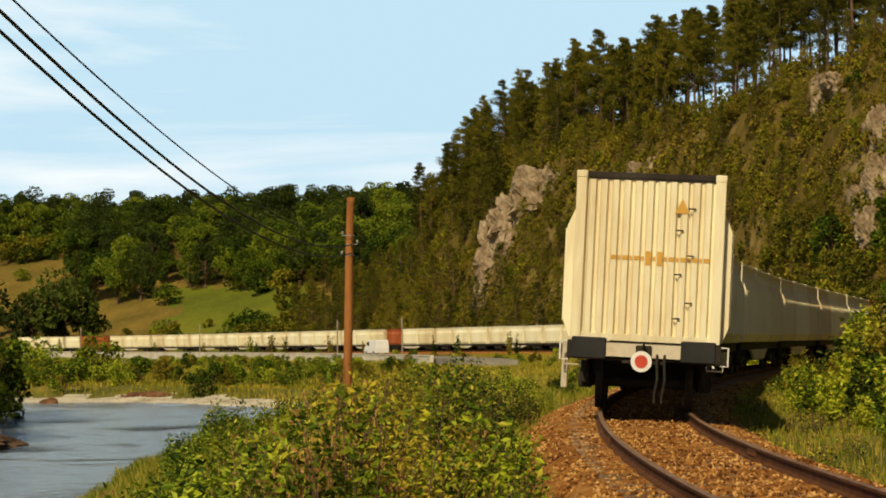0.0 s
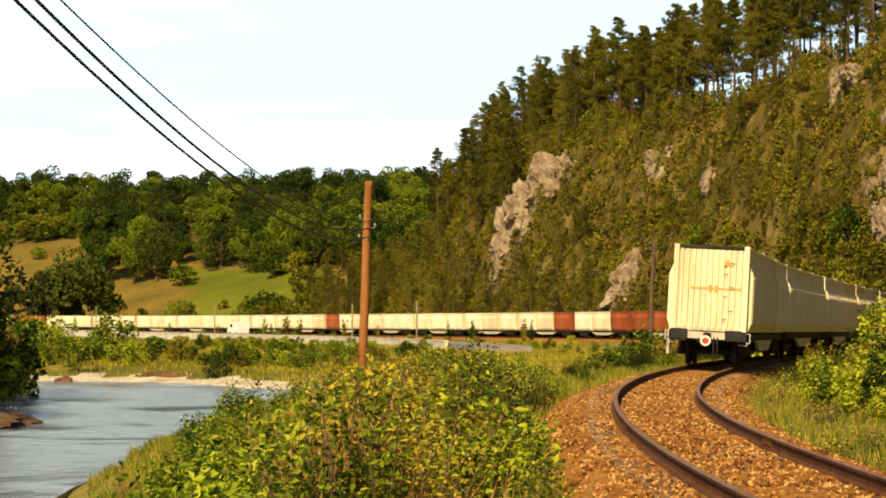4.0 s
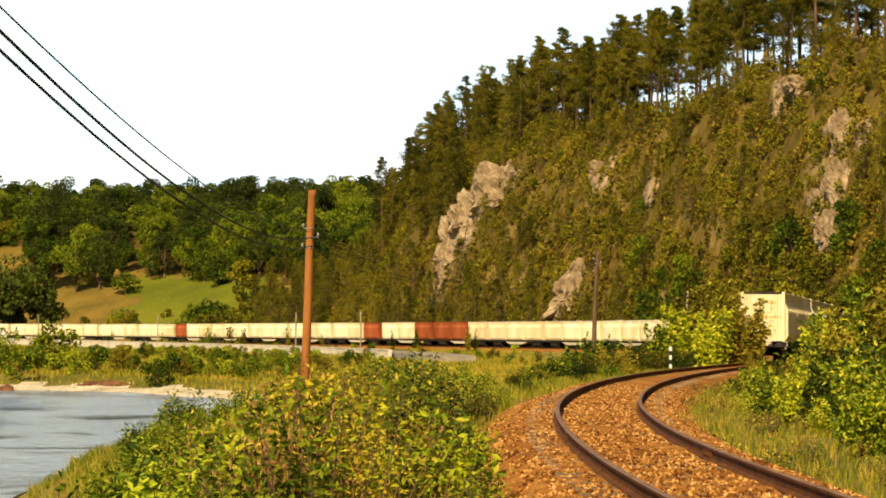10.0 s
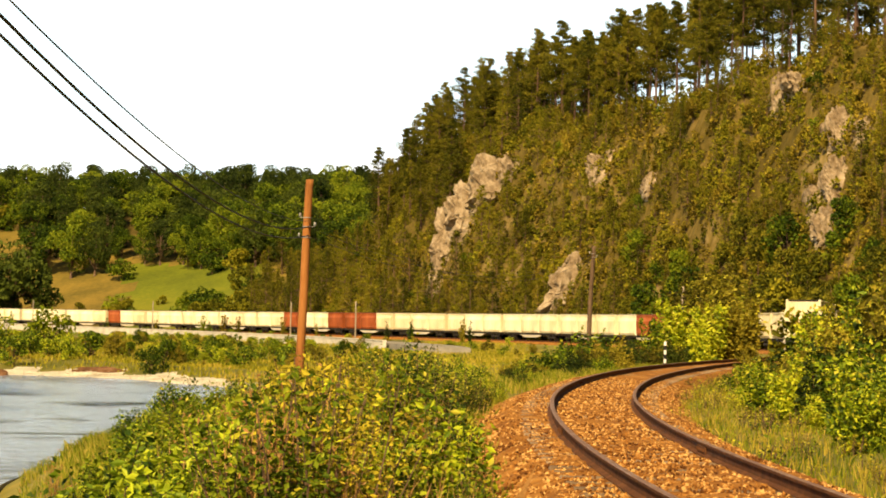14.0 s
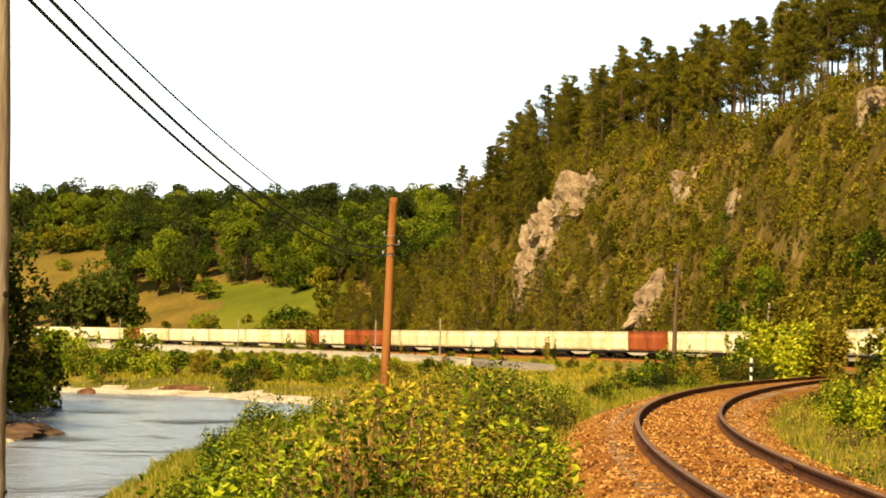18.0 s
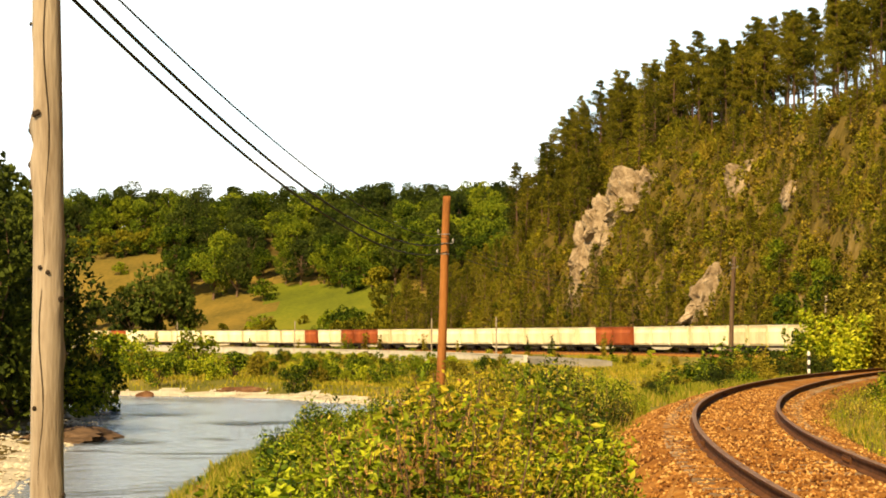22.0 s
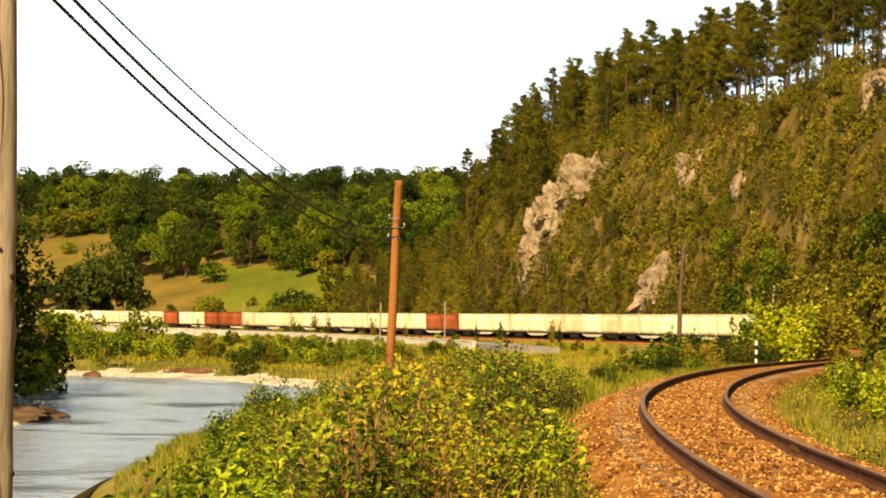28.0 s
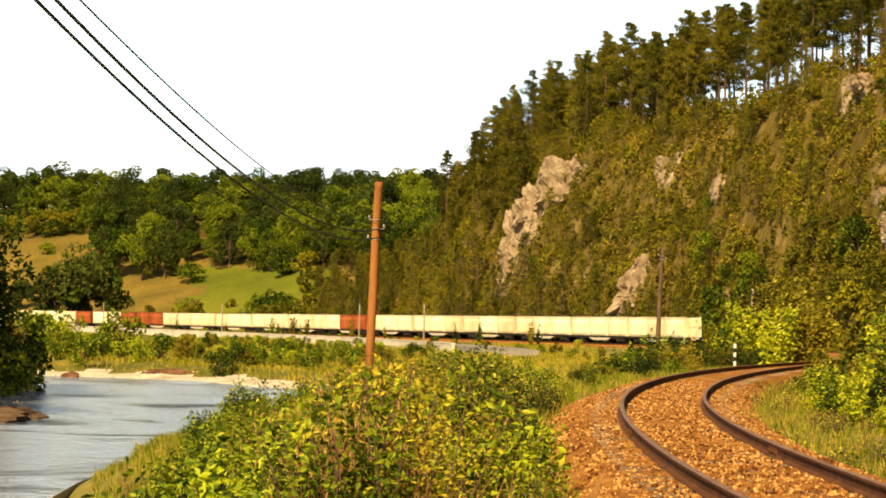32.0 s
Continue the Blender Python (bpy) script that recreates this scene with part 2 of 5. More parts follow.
M["concrete"] = material("concrete", [(0.40, 0.36, 0.29), (0.58, 0.53, 0.44), (0.70, 0.65, 0.56)], 0.9, 0.5, 5, 0.4, bump_dist=0.05)
M["road"] = material("road", [(0.16, 0.145, 0.12), (0.26, 0.24, 0.2), (0.36, 0.33, 0.28)], 0.9, 0.4, 4, 0.3)
M["white_paint"] = material("white_paint", [(0.70, 0.69, 0.66), (0.82, 0.81, 0.79)], 0.35, 1, 12, 0)
M["black_paint"] = material("black_paint", [(0.015, 0.015, 0.016), (0.03, 0.03, 0.03)], 0.6, 3, 20, 0)
M["red_paint"] = material("red_paint", [(0.45, 0.05, 0.03), (0.62, 0.09, 0.05)], 0.5, 3, 20, 0)
M["orange_paint"] = material("orange_paint", [(0.50, 0.27, 0.05), (0.66, 0.38, 0.08)], 0.6, 5, 40, 0)
M["glass_dark"] = material("glass_dark", [(0.015, 0.018, 0.02), (0.03, 0.035, 0.04)], 0.08, 2, 8, 0, spec=0.8)
M["steel"] = material("steel", [(0.25, 0.24, 0.22), (0.42, 0.41, 0.39)], 0.5, 4, 30, 0.1, metal=0.6)


def water_material():
    m = bpy.data.materials.new("river_water")
    m.use_nodes = True
    nt = m.node_tree
    b = nt.nodes["Principled BSDF"]
    b.inputs["IOR"].default_value = 1.33
    b.inputs["Roughness"].default_value = 0.16
    tc = nt.nodes.new("ShaderNodeTexCoord")
    flow = nt.nodes.new("ShaderNodeMapping")
    flow.inputs["Scale"].default_value = (0.7, 0.8, 1.0)
    flow.inputs["Rotation"].default_value = (0, 0, 0.35)
    nt.links.new(tc.outputs["Object"], flow.inputs["Vector"])

    def wave_noise(scale, detail):
        n = nt.nodes.new("ShaderNodeTexNoise")
        n.inputs["Scale"].default_value, n.inputs["Detail"].default_value, n.inputs["Distortion"].default_value = scale, detail, 1.2
        nt.links.new(flow.outputs["Vector"], n.inputs["Vector"])
        return n

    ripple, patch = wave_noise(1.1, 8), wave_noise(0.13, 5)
    tone = nt.nodes.new("ShaderNodeValToRGB")        # pale reflected sky and dark riffles, put into the base colour
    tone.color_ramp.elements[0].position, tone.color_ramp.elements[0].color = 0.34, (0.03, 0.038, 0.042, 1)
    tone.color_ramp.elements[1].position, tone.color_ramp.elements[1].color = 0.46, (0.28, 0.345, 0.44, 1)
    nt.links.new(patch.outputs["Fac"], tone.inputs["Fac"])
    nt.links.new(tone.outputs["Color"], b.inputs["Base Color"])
    chop = nt.nodes.new("ShaderNodeMapRange")        # smooth glides and choppy riffles
    chop.inputs["From Min"].default_value, chop.inputs["From Max"].default_value = 0.32, 0.46
    chop.inputs["To Min"].default_value, chop.inputs["To Max"].default_value = 0.9, 0.16
    nt.links.new(patch.outputs["Fac"], chop.inputs["Value"])
    mul = nt.nodes.new("ShaderNodeMath")
    mul.operation = "MULTIPLY"
    nt.links.new(ripple.outputs["Fac"], mul.inputs[0])
    nt.links.new(chop.outputs["Result"], mul.inputs[1])
    bp = nt.nodes.new("ShaderNodeBump")
    bp.inputs["Strength"].default_value, bp.inputs["Distance"].default_value = 1.0, 0.9
    nt.links.new(mul.outputs[0], bp.inputs["Height"])
    nt.links.new(bp.outputs["Normal"], b.inputs["Normal"])
    return m


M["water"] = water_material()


# ---- helpers for meshes ----
def mesh_of(name, verts, faces, mats, index=None, smooth=False):
    me = bpy.data.meshes.new(name)
    me.from_pydata([tuple(map(float, v)) for v in verts], [], [tuple(map(int, f)) for f in faces])
    for m in (mats if isinstance(mats, (list, tuple)) else [mats]):
        me.materials.append(m)
    if index is not None:
        me.polygons.foreach_set("material_index", np.array(index, dtype=np.int32))
    if smooth:
        me.polygons.foreach_set("use_smooth", np.ones(len(me.polygons), dtype=bool))
    me.update()
    return me


def put(name, me, parent=None, label="", m=None):
    ob = new(name, me)
    if parent is not None:
        ob.parent = parent
    if m is not None:
        ob.matrix_basis = m
    if label:
        ob["label"] = label
    return ob


class Build:
    """Collects boxes, rods, lathes and cards into one mesh."""

    def __init__(self):
        self.v, self.f, self.mi = [], [], []

    def add(self, verts, faces, mi=0):
        o = len(self.v)
        self.v += [tuple(p) for p in verts]
        self.f += [tuple(i + o for i in q) for q in faces]
        self.mi += [mi] * len(faces)

    def box(self, x0, x1, y0, y1, z0, z1, mi=0, m=None, bev=0.0):
        if bev:
            b = bev
            ring = [(x0 + b, y0), (x1 - b, y0), (x1, y0 + b), (x1, y1 - b), (x1 - b, y1), (x0 + b, y1), (x0, y1 - b), (x0, y0 + b)]
            inner = [(min(max(x, x0 + b), x1 - b), min(max(y, y0 + b), y1 - b)) for x, y in ring]
            vs = [(x, y, z0 + b) for x, y in ring] + [(x, y, z1 - b) for x, y in ring]
            vs += [(x, y, z0) for x, y in inner] + [(x, y, z1) for x, y in inner]
            fs = []
            for i in range(8):
                j = (i + 1) % 8
                fs += [(i, j, 8 + j, 8 + i), (16 + i, 16 + j, j, i), (8 + i, 8 + j, 24 + j, 24 + i)]
            fs += [tuple(16 + i for i in reversed(range(8))), tuple(24 + i for i in range(8))]
        else:
            vs = [(x, y, z) for z in (z0, z1) for x, y in ((x0, y0), (x1, y0), (x1, y1), (x0, y1))]
            fs = [(3, 2, 1, 0), (4, 5, 6, 7), (0, 1, 5, 4), (1, 2, 6, 5), (2, 3, 7, 6), (3, 0, 4, 7)]
        if m is not None:
            vs = [m @ Vector(v) for v in vs]
        self.add(vs, fs, mi)
        return self

    def tube(self, pts, radii, sides=8, mi=0, caps=True):
        pts = [Vector(p) for p in pts]
        vs, fs = [], []
        for i, p in enumerate(pts):
            d = (pts[min(i + 1, len(pts) - 1)] - pts[max(i - 1, 0)]).normalized()
            a = d.orthogonal().normalized() if abs(d.z) > 0.9 else Vector((0, 0, 1)).cross(d).normalized()
            if abs(d.z) > 0.9:
                a = Vector((1, 0, 0))
                a = (a - d * a.dot(d)).normalized()
            b = d.cross(a)
            r = radii[i] if isinstance(radii, (list, tuple)) else radii
            for k in range(sides):
                q = 2 * math.pi * k / sides
                vs.append(p + a * (r * math.cos(q)) + b * (r * math.sin(q)))
        for i in range(len(pts) - 1):
            for k in range(sides):
                l = (k + 1) % sides
                fs.append((i * sides + k, i * sides + l, (i + 1) * sides + l, (i + 1) * sides + k))
        if caps:
            fs.append(tuple(reversed(range(sides))))
            fs.append(tuple((len(pts) - 1) * sides + k for k in range(sides)))
        self.add(vs, fs, mi)
        return self

    def sweep(self, outline, pts_frames, mi=0, closed=True, caps=True):
        """An outline of (side, up) points carried along frames (origin, side, up)."""
        n = len(outline)
        vs, fs = [], []
        for o, s, u in pts_frames:
            vs += [o + s * a + u * b for a, b in outline]
        for i in range(len(pts_frames) - 1):
            for k in range(n if closed else n - 1):
                l = (k + 1) % n
                fs.append((i * n + k, (i + 1) * n + k, (i + 1) * n + l, i * n + l))
        if caps and closed:
            fs.append(tuple(range(n)))
            fs.append(tuple(reversed([(len(pts_frames) - 1) * n + k for k in range(n)])))
        self.add(vs, fs, mi)
        return self

    def mesh(self, name, mats, smooth=False):
        return mesh_of(name, self.v, self.f, mats, self.mi, smooth)


def part(name, build, mats, parent, label="", smooth=False, m=None):
    return put(name, build.mesh(name, mats, smooth), parent, label, m)


# ---- the plan: the railway line ----
BENDS = ((-80, -6.6), (0, -6.6), (20, 0.0), (40, 6.8), (60, 10.5), (80, 13.7), (105, 16.0), (130, 16.1), (155, 16.3), (180, 13.3), (205, 7.1),
         (230, -1.2), (255, -9.7), (280, -16.2), (310, -20.3), (340, -24.0), (370, -26.3), (400, -26.1), (440, -26.1), (480, -29.7), (540, -42.9),
         (620, -60.9), (680, -74.4), (900, -82))
arc = np.arange(-80, 961, 1.0)
bearing = np.radians(np.interp(arc, [s for s, _ in BENDS], [a for _, a in BENDS]))
for _ in range(25):          # ease the bends
    bearing[1:-1] = 0.5 * bearing[1:-1] + 0.25 * (bearing[:-2] + bearing[2:])
mid = (bearing[1:] + bearing[:-1]) / 2
line = np.stack([np.concatenate([[0], np.cumsum(np.sin(mid))]), np.concatenate([[0], np.cumsum(np.cos(mid))])], -1)
line += np.array([4.26, 0.0]) - line[80]


def line_z(y):
    return np.interp(y, [-100, 36, 260, 470, 620], [0, 0, -1.25, -2.0, -2.3])


def on_line(s):
    """Place, heading (unit), and side (to the right) on the line at s metres."""
    x, y = np.interp(s, arc, line[:, 0]), np.interp(s, arc, line[:, 1])
    xa, ya = np.interp(s + 1.0, arc, line[:, 0]), np.interp(s + 1.0, arc, line[:, 1])
    xb, yb = np.interp(s - 1.0, arc, line[:, 0]), np.interp(s - 1.0, arc, line[:, 1])
    h = Vector((xa - xb, ya - yb, 0)).normalized()
    return Vector((x, y, float(line_z(y)))), h, Vector((h.y, -h.x, 0))


def cant(s):
    """Degrees by which the line leans to its right."""
    return float(np.interp(s, [0, 20, 30, 42, 75, 90, 110, 130, 170, 240, 270, 900], [0.0, 0.4, 1.8, 3.6, 3.0, 2.0, 0.7, 0.0, -1.0, -2.0, -2.5, -2.5]))


# ---- the plan: river, ground heights ----
WATER_Z = -3.2
RIVER = [(-4.6, -40), (-6.2, 20), (-9.3, 48), (-8.4, 65), (-7.0, 90), (-5.5, 120), (-8.5, 131), (-12.5, 136), (-16.5, 143.5), (-21, 147),
         (-27, 149), (-40, 152), (-90, 165), (-200, 182), (-200, 160), (-60, 139), (-29, 129), (-23.0, 120), (-20.6, 104), (-17.8, 84),
         (-14.8, 66), (-13.0, 52), (-13.5, 20), (-15, -40)]


def polygon_distance(px, py, poly):
    """Signed distance to a closed polygon, negative inside."""
    best = np.full(px.shape, 1e9)
    inside = np.zeros(px.shape, bool)
    for i in range(len(poly)):
        (ax, ay), (bx, by) = poly[i], poly[(i + 1) % len(poly)]
        dx, dy = bx - ax, by - ay
        t = np.clip(((px - ax) * dx + (py - ay) * dy) / (dx * dx + dy * dy), 0, 1)
        best = np.minimum(best, np.hypot(px - ax - t * dx, py - ay - t * dy))
        cross = ((ay > py) != (by > py)) & (px < (bx - ax) * (py - ay) / (by - ay + 1e-12) + ax)
        inside ^= cross
    return np.where(inside, -best, best)


coarse = line[::3]


def line_distance(px, py):
    """Signed distance to the line (positive on its right) and the y of the nearest place on it."""
    shape = px.shape
    px, py = px.ravel(), py.ravel()
    d2 = np.full(px.shape, 1e18)
    idx = np.zeros(px.shape, int)
    for i in range(len(coarse)):
        q = (px - coarse[i, 0]) ** 2 + (py - coarse[i, 1]) ** 2
        m = q < d2
        d2[m], idx[m] = q[m], i
    h = np.gradient(coarse, axis=0)
    h /= np.linalg.norm(h, axis=1)[:, None]
    side = (px - coarse[idx, 0]) * h[idx, 1] - (py - coarse[idx, 1]) * h[idx, 0]
    return (np.sign(side) * np.sqrt(d2)).reshape(shape), coarse[idx, 1].reshape(shape), idx.reshape(shape)


def wave(x, y, f, seed):
    """Cheap smooth noise between about -1 and 1."""
    r = np.random.RandomState(seed)
    out = np.zeros(np.shape(x))
    for k in range(6):
        a, ph = r.uniform(0, 2 * math.pi), r.uniform(0, 2 * math.pi)
        ff = f * r.uniform(0.6, 1.8)
        out = out + np.sin((x * math.cos(a) + y * math.sin(a)) * ff * 2 * math.pi + ph)
    return out / 3.2


def smooth(t):
    t = np.clip(t, 0, 1)
    return t * t * (3 - 2 * t)


def ground_height(px, py):
    px, py = np.asarray(px, float), np.asarray(py, float)
    d, ty, idx = line_distance(px, py)
    zt = line_z(ty)
    ad = np.abs(d)
    reach = np.interp(ty, [0, 60, 110, 200, 500], [14, 17, 14, 9, 9])
    plain = -2.5 + 0.35 * wave(px, py, 0.02, 3)
    left = plain + (zt - 0.55 - plain) * (1 - smooth((ad - 2.7) / reach))
    right = zt - 0.5 + 0.25 * smooth((ad - 3) / 6)
    z = np.where(d > 0, right, left)
    # hill behind the line
    far = smooth((idx - 0.0) / 1.0)
    # its unseen near end is raised and steepened to block sky light
    crest = np.interp(ty, [0, 60, 130, 200, 271, 340, 375, 398, 425, 450, 490, 560, 610], [36, 40, 43, 46, 46, 41, 40, 40, 34, 28, 34, 40, 41])
    foot = np.interp(ty, [0, 60, 120, 200, 271, 340, 398, 440, 490, 610], [12, 11, 9, 8, 8, 7.5, 7.5, 10, 16, 18])
    width = np.interp(ty, [0, 60, 120, 200, 271, 340, 380, 410, 440, 490, 610], [46, 44, 40, 34, 32, 30, 30, 38, 90, 140, 150])
    t = (d - foot) / width
    up = crest * (0.72 * smooth(t * 1.15) + 0.28 * np.clip(t * 0.8, 0, 1))
    steep = smooth((1.6 - np.abs(t - 0.5) * 2) / 1.2) * (width < 50)
    up = up + steep * (2.2 * wave(px, py, 0.045, 11) + 1.2 * wave(px, py, 0.11, 12)) * smooth(t * 3)
    up = up + 1.4 * wave(px, py, 0.012, 8) * smooth(t)
    fall = np.interp(ty, [0, 380, 430, 620], [0.25, 0.25, 0.02, 0.01])
    up = np.maximum(up - fall * np.maximum(d - foot - width * 1.25, 0) * (d > foot), 6 * smooth(t))
    z = z + np.where(d > foot, up, 0)
    # river bed and banks
    dr = polygon_distance(px, py, RIVER)
    low = (py > 125) | (px < -12)
    bank = WATER_Z - 0.05 + np.where(low, 0.10, 0.55) * dr + np.maximum(dr - 9, 0) * 0.8 + 0.05 * wave(px, py, 0.2, 5)
    z = np.where(dr < 0, WATER_Z - 0.15 + np.maximum(dr, -4) * 0.25, np.minimum(z, bank))
    z = z + 0.07 * wave(px, py, 0.16, 6) * (ad > 3.2) * (dr > 0.5)
    return z


def ground_at(x, y):
    return float(ground_height(np.array([x]), np.array([y]))[0])


def lines(stops):
    out = []
    for a, b, st in stops:
        out += list(np.arange(a, b, st))
    return np.array(out + [stops[-1][1]])


gx = lines([(-2500, -600, 190), (-600, -240, 30), (-240, -60, 5), (-60, -20, 2.0), (-20, 22, 0.8), (22, 100, 2.0), (100, 260, 8), (260, 600, 34), (600, 2500, 190)])
gy = lines([(-400, -60, 34), (-60, 4, 3), (4, 90, 0.9), (90, 200, 1.6), (200, 460, 2.2), (460, 760, 5), (760, 1000, 24), (1000, 3600, 200)])
GX, GY = np.meshgrid(gx, gy)
GZ = ground_height(GX, GY)
edge = np.maximum(np.abs(GX) - 600, 0) + np.maximum(GY - 900, 0)
GZ = GZ * (1 - smooth(edge / 700)) + 20 * smooth(edge / 700)
nx, ny = len(gx), len(gy)
ids = np.arange(nx * ny).reshape(ny, nx)
faces = np.stack([ids[:-1, :-1], ids[:-1, 1:], ids[1:, 1:], ids[1:, :-1]], -1).reshape(-1, 4)
cx, cy = (GX[:-1, :-1] + GX[1:, 1:]) / 2, (GY[:-1, :-1] + GY[1:, 1:]) / 2
cz = (GZ[:-1, :-1] + GZ[1:, 1:]) / 2
D, TY, _ = line_distance(cx, cy)
DR = polygon_distance(cx, cy, RIVER)
jit = wave(cx, cy, 0.05, 21) + 0.7 * wave(cx, cy, 0.17, 22)
kindmap = np.zeros(cx.shape, int)
kindmap[D > 9] = 1
kindmap[(D > 10) & (D < 86 + np.where(cx < -0.165 * cy, 40, 0)) & (TY > 442) & (cy < 660)] = 3
kindmap[(D > 10) & (TY > 436) & (cx > -66 + 6 * jit) & (cx < -30) & (D < 82) & (cy < 600)] = 2
kindmap[(DR < 3.2 + 1.6 * jit) & (cy > 112) & (cz < -2.2)] = 4
kindmap[(cx < -12) & (cy < 132) & (DR < 22)] = 1
kindmap[(DR < 2.2 + 1.2 * jit) & (cx < -10) & (cz < -2.2)] = 4
kindmap[(DR < 3.5 + 1.5 * jit) & (cy > 137) & (cx < -9)] = 4
kindmap[DR < 0.4] = 4
ground = put("ground", mesh_of("ground", np.stack([GX, GY, GZ], -1).reshape(-1, 3), faces,
                               [M["grass"], M["dry_slope"], M["meadow"], M["field"], M["gravel_bank"]], kindmap.ravel(), True))
tagged(ground, "grassy valley floor and hillsides with gravel river banks", "ground", kind="structure")

wb = Build()
wb.add([(-260, -60, WATER_Z), (30, -60, WATER_Z), (30, 230, WATER_Z), (-260, 230, WATER_Z)], [(0, 1, 2, 3)])
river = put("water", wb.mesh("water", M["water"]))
tagged(river, "shallow grey-blue river with rippled surface", "river", kind="structure")

# ---- railway track ----
track = tagged(new("railway_track"), "single curved railway track with rusty rails on brown ballast", "railway track", kind="structure")


def frames_along(s0, s1, step):
    out = []
    s = s0
    while s <= s1:
        p, h, side = on_line(s)
        c = radians(cant(s))
        up = Vector((0, 0, 1))
        sd = side * math.cos(c) - up * math.sin(c)
        out.append((p, sd, sd.cross(h)))
        s += step
    return out


near_fr = frames_along(-30, 180, 1.0)
far_fr = frames_along(180, 900, 4.0)
RAIL_H = [(-0.065, -0.16), (0.065, -0.16), (0.065, -0.148), (0.012, -0.125), (0.012, -0.045), (0.035, -0.032), (0.036, -0.006), (0.024, 0.0),
          (-0.024, 0.0), (-0.036, -0.006), (-0.035, -0.032), (-0.012, -0.045), (-0.012, -0.125), (-0.065, -0.148)]
for off in (-0.7525, 0.7525):
    b = Build()
    b.sweep([(x + off, y) for x, y in RAIL_H], near_fr)
    for k in range(len(b.f)):
        if (k % 14) in (6, 7, 8) and k < len(b.f) - 2:
            b.mi[k] = 1
    b.sweep([(x + off, y) for x, y in RAIL_H[:1] + RAIL_H[1:2] + [(0.036, -0.03), (0.036, 0), (-0.036, 0), (-0.036, -0.03)]], far_fr)
    part("rail", b, [M["rail_side"], M["rail_top"]], track, "rusty rail with a worn bright running edge")

# ballast bed
rng = np.random.RandomState(4)
b = Build()
prof = [(-2.7, -0.78), (-2.25, -0.58), (-1.8, -0.36), (-1.42, -0.19), (-0.95, -0.165), (0, -0.15), (0.95, -0.165), (1.42, -0.19), (1.8, -0.33), (2.3, -0.52), (2.7, -0.7)]
fine_fr = frames_along(-20, 110, 0.5)
rows_v = []
for o, s, u in fine_fr:
    for a, c in prof:
        rows_v.append(o + s * (a + rng.uniform(-0.08, 0.08)) + u * (c + rng.uniform(-0.025, 0.025)))
n = len(prof)
b.add(rows_v, [(i * n + k, i * n + k + 1, (i + 1) * n + k + 1, (i + 1) * n + k) for i in range(len(fine_fr) - 1) for k in range(n - 1)])
b.sweep(prof, frames_along(110, 900, 4.0), closed=False)
part("ballast_bed", b, M["ballast"], track, "brown weathered ballast")

# ---- trees ----
UP = Vector((0, 0, 1))


def cards(centres, size, rng, squash=1.0, fold=0.25, flat=0.0):
    """Leaf-shaped folded cards, one at each centre, turned at random."""
    n = len(centres)
    c = np.asarray(centres)
    a = rng.normal(size=(n, 3))
    a[:, 2] *= (1 - flat)
    a /= np.linalg.norm(a, axis=1)[:, None]
    t = rng.normal(size=(n, 3))
    b = np.cross(a, t)
    b /= np.linalg.norm(b, axis=1)[:, None] + 1e-9
    k = np.cross(a, b)
    s = (size * rng.uniform(0.6, 1.35, n))[:, None]
    v = np.stack([c - a * s, c + b * s * 0.5 * squash + k * s * fold, c + a * s, c - b * s * 0.5 * squash + k * s * fold], 1).reshape(-1, 3)
    i = np.arange(n)[:, None] * 4
    f = np.concatenate([i + [[0, 1, 2]], i + [[0, 2, 3]]], 1).reshape(-1, 3)
    return v, f


def limb(build, p0, p1, r0, r1, rng, sides=5, bend=0.08, segs=4):
    p0, p1 = Vector(p0), Vector(p1)
    l = (p1 - p0).length
    pts, rad = [], []
    w = Vector(rng.normal(size=3)) * bend * l
    for i in range(segs + 1):
        t = i / segs
        pts.append(p0.lerp(p1, t) + w * math.sin(math.pi * t) * 0.6)
        rad.append(r0 + (r1 - r0) * t)
    build.tube(pts, rad, sides)
    return pts


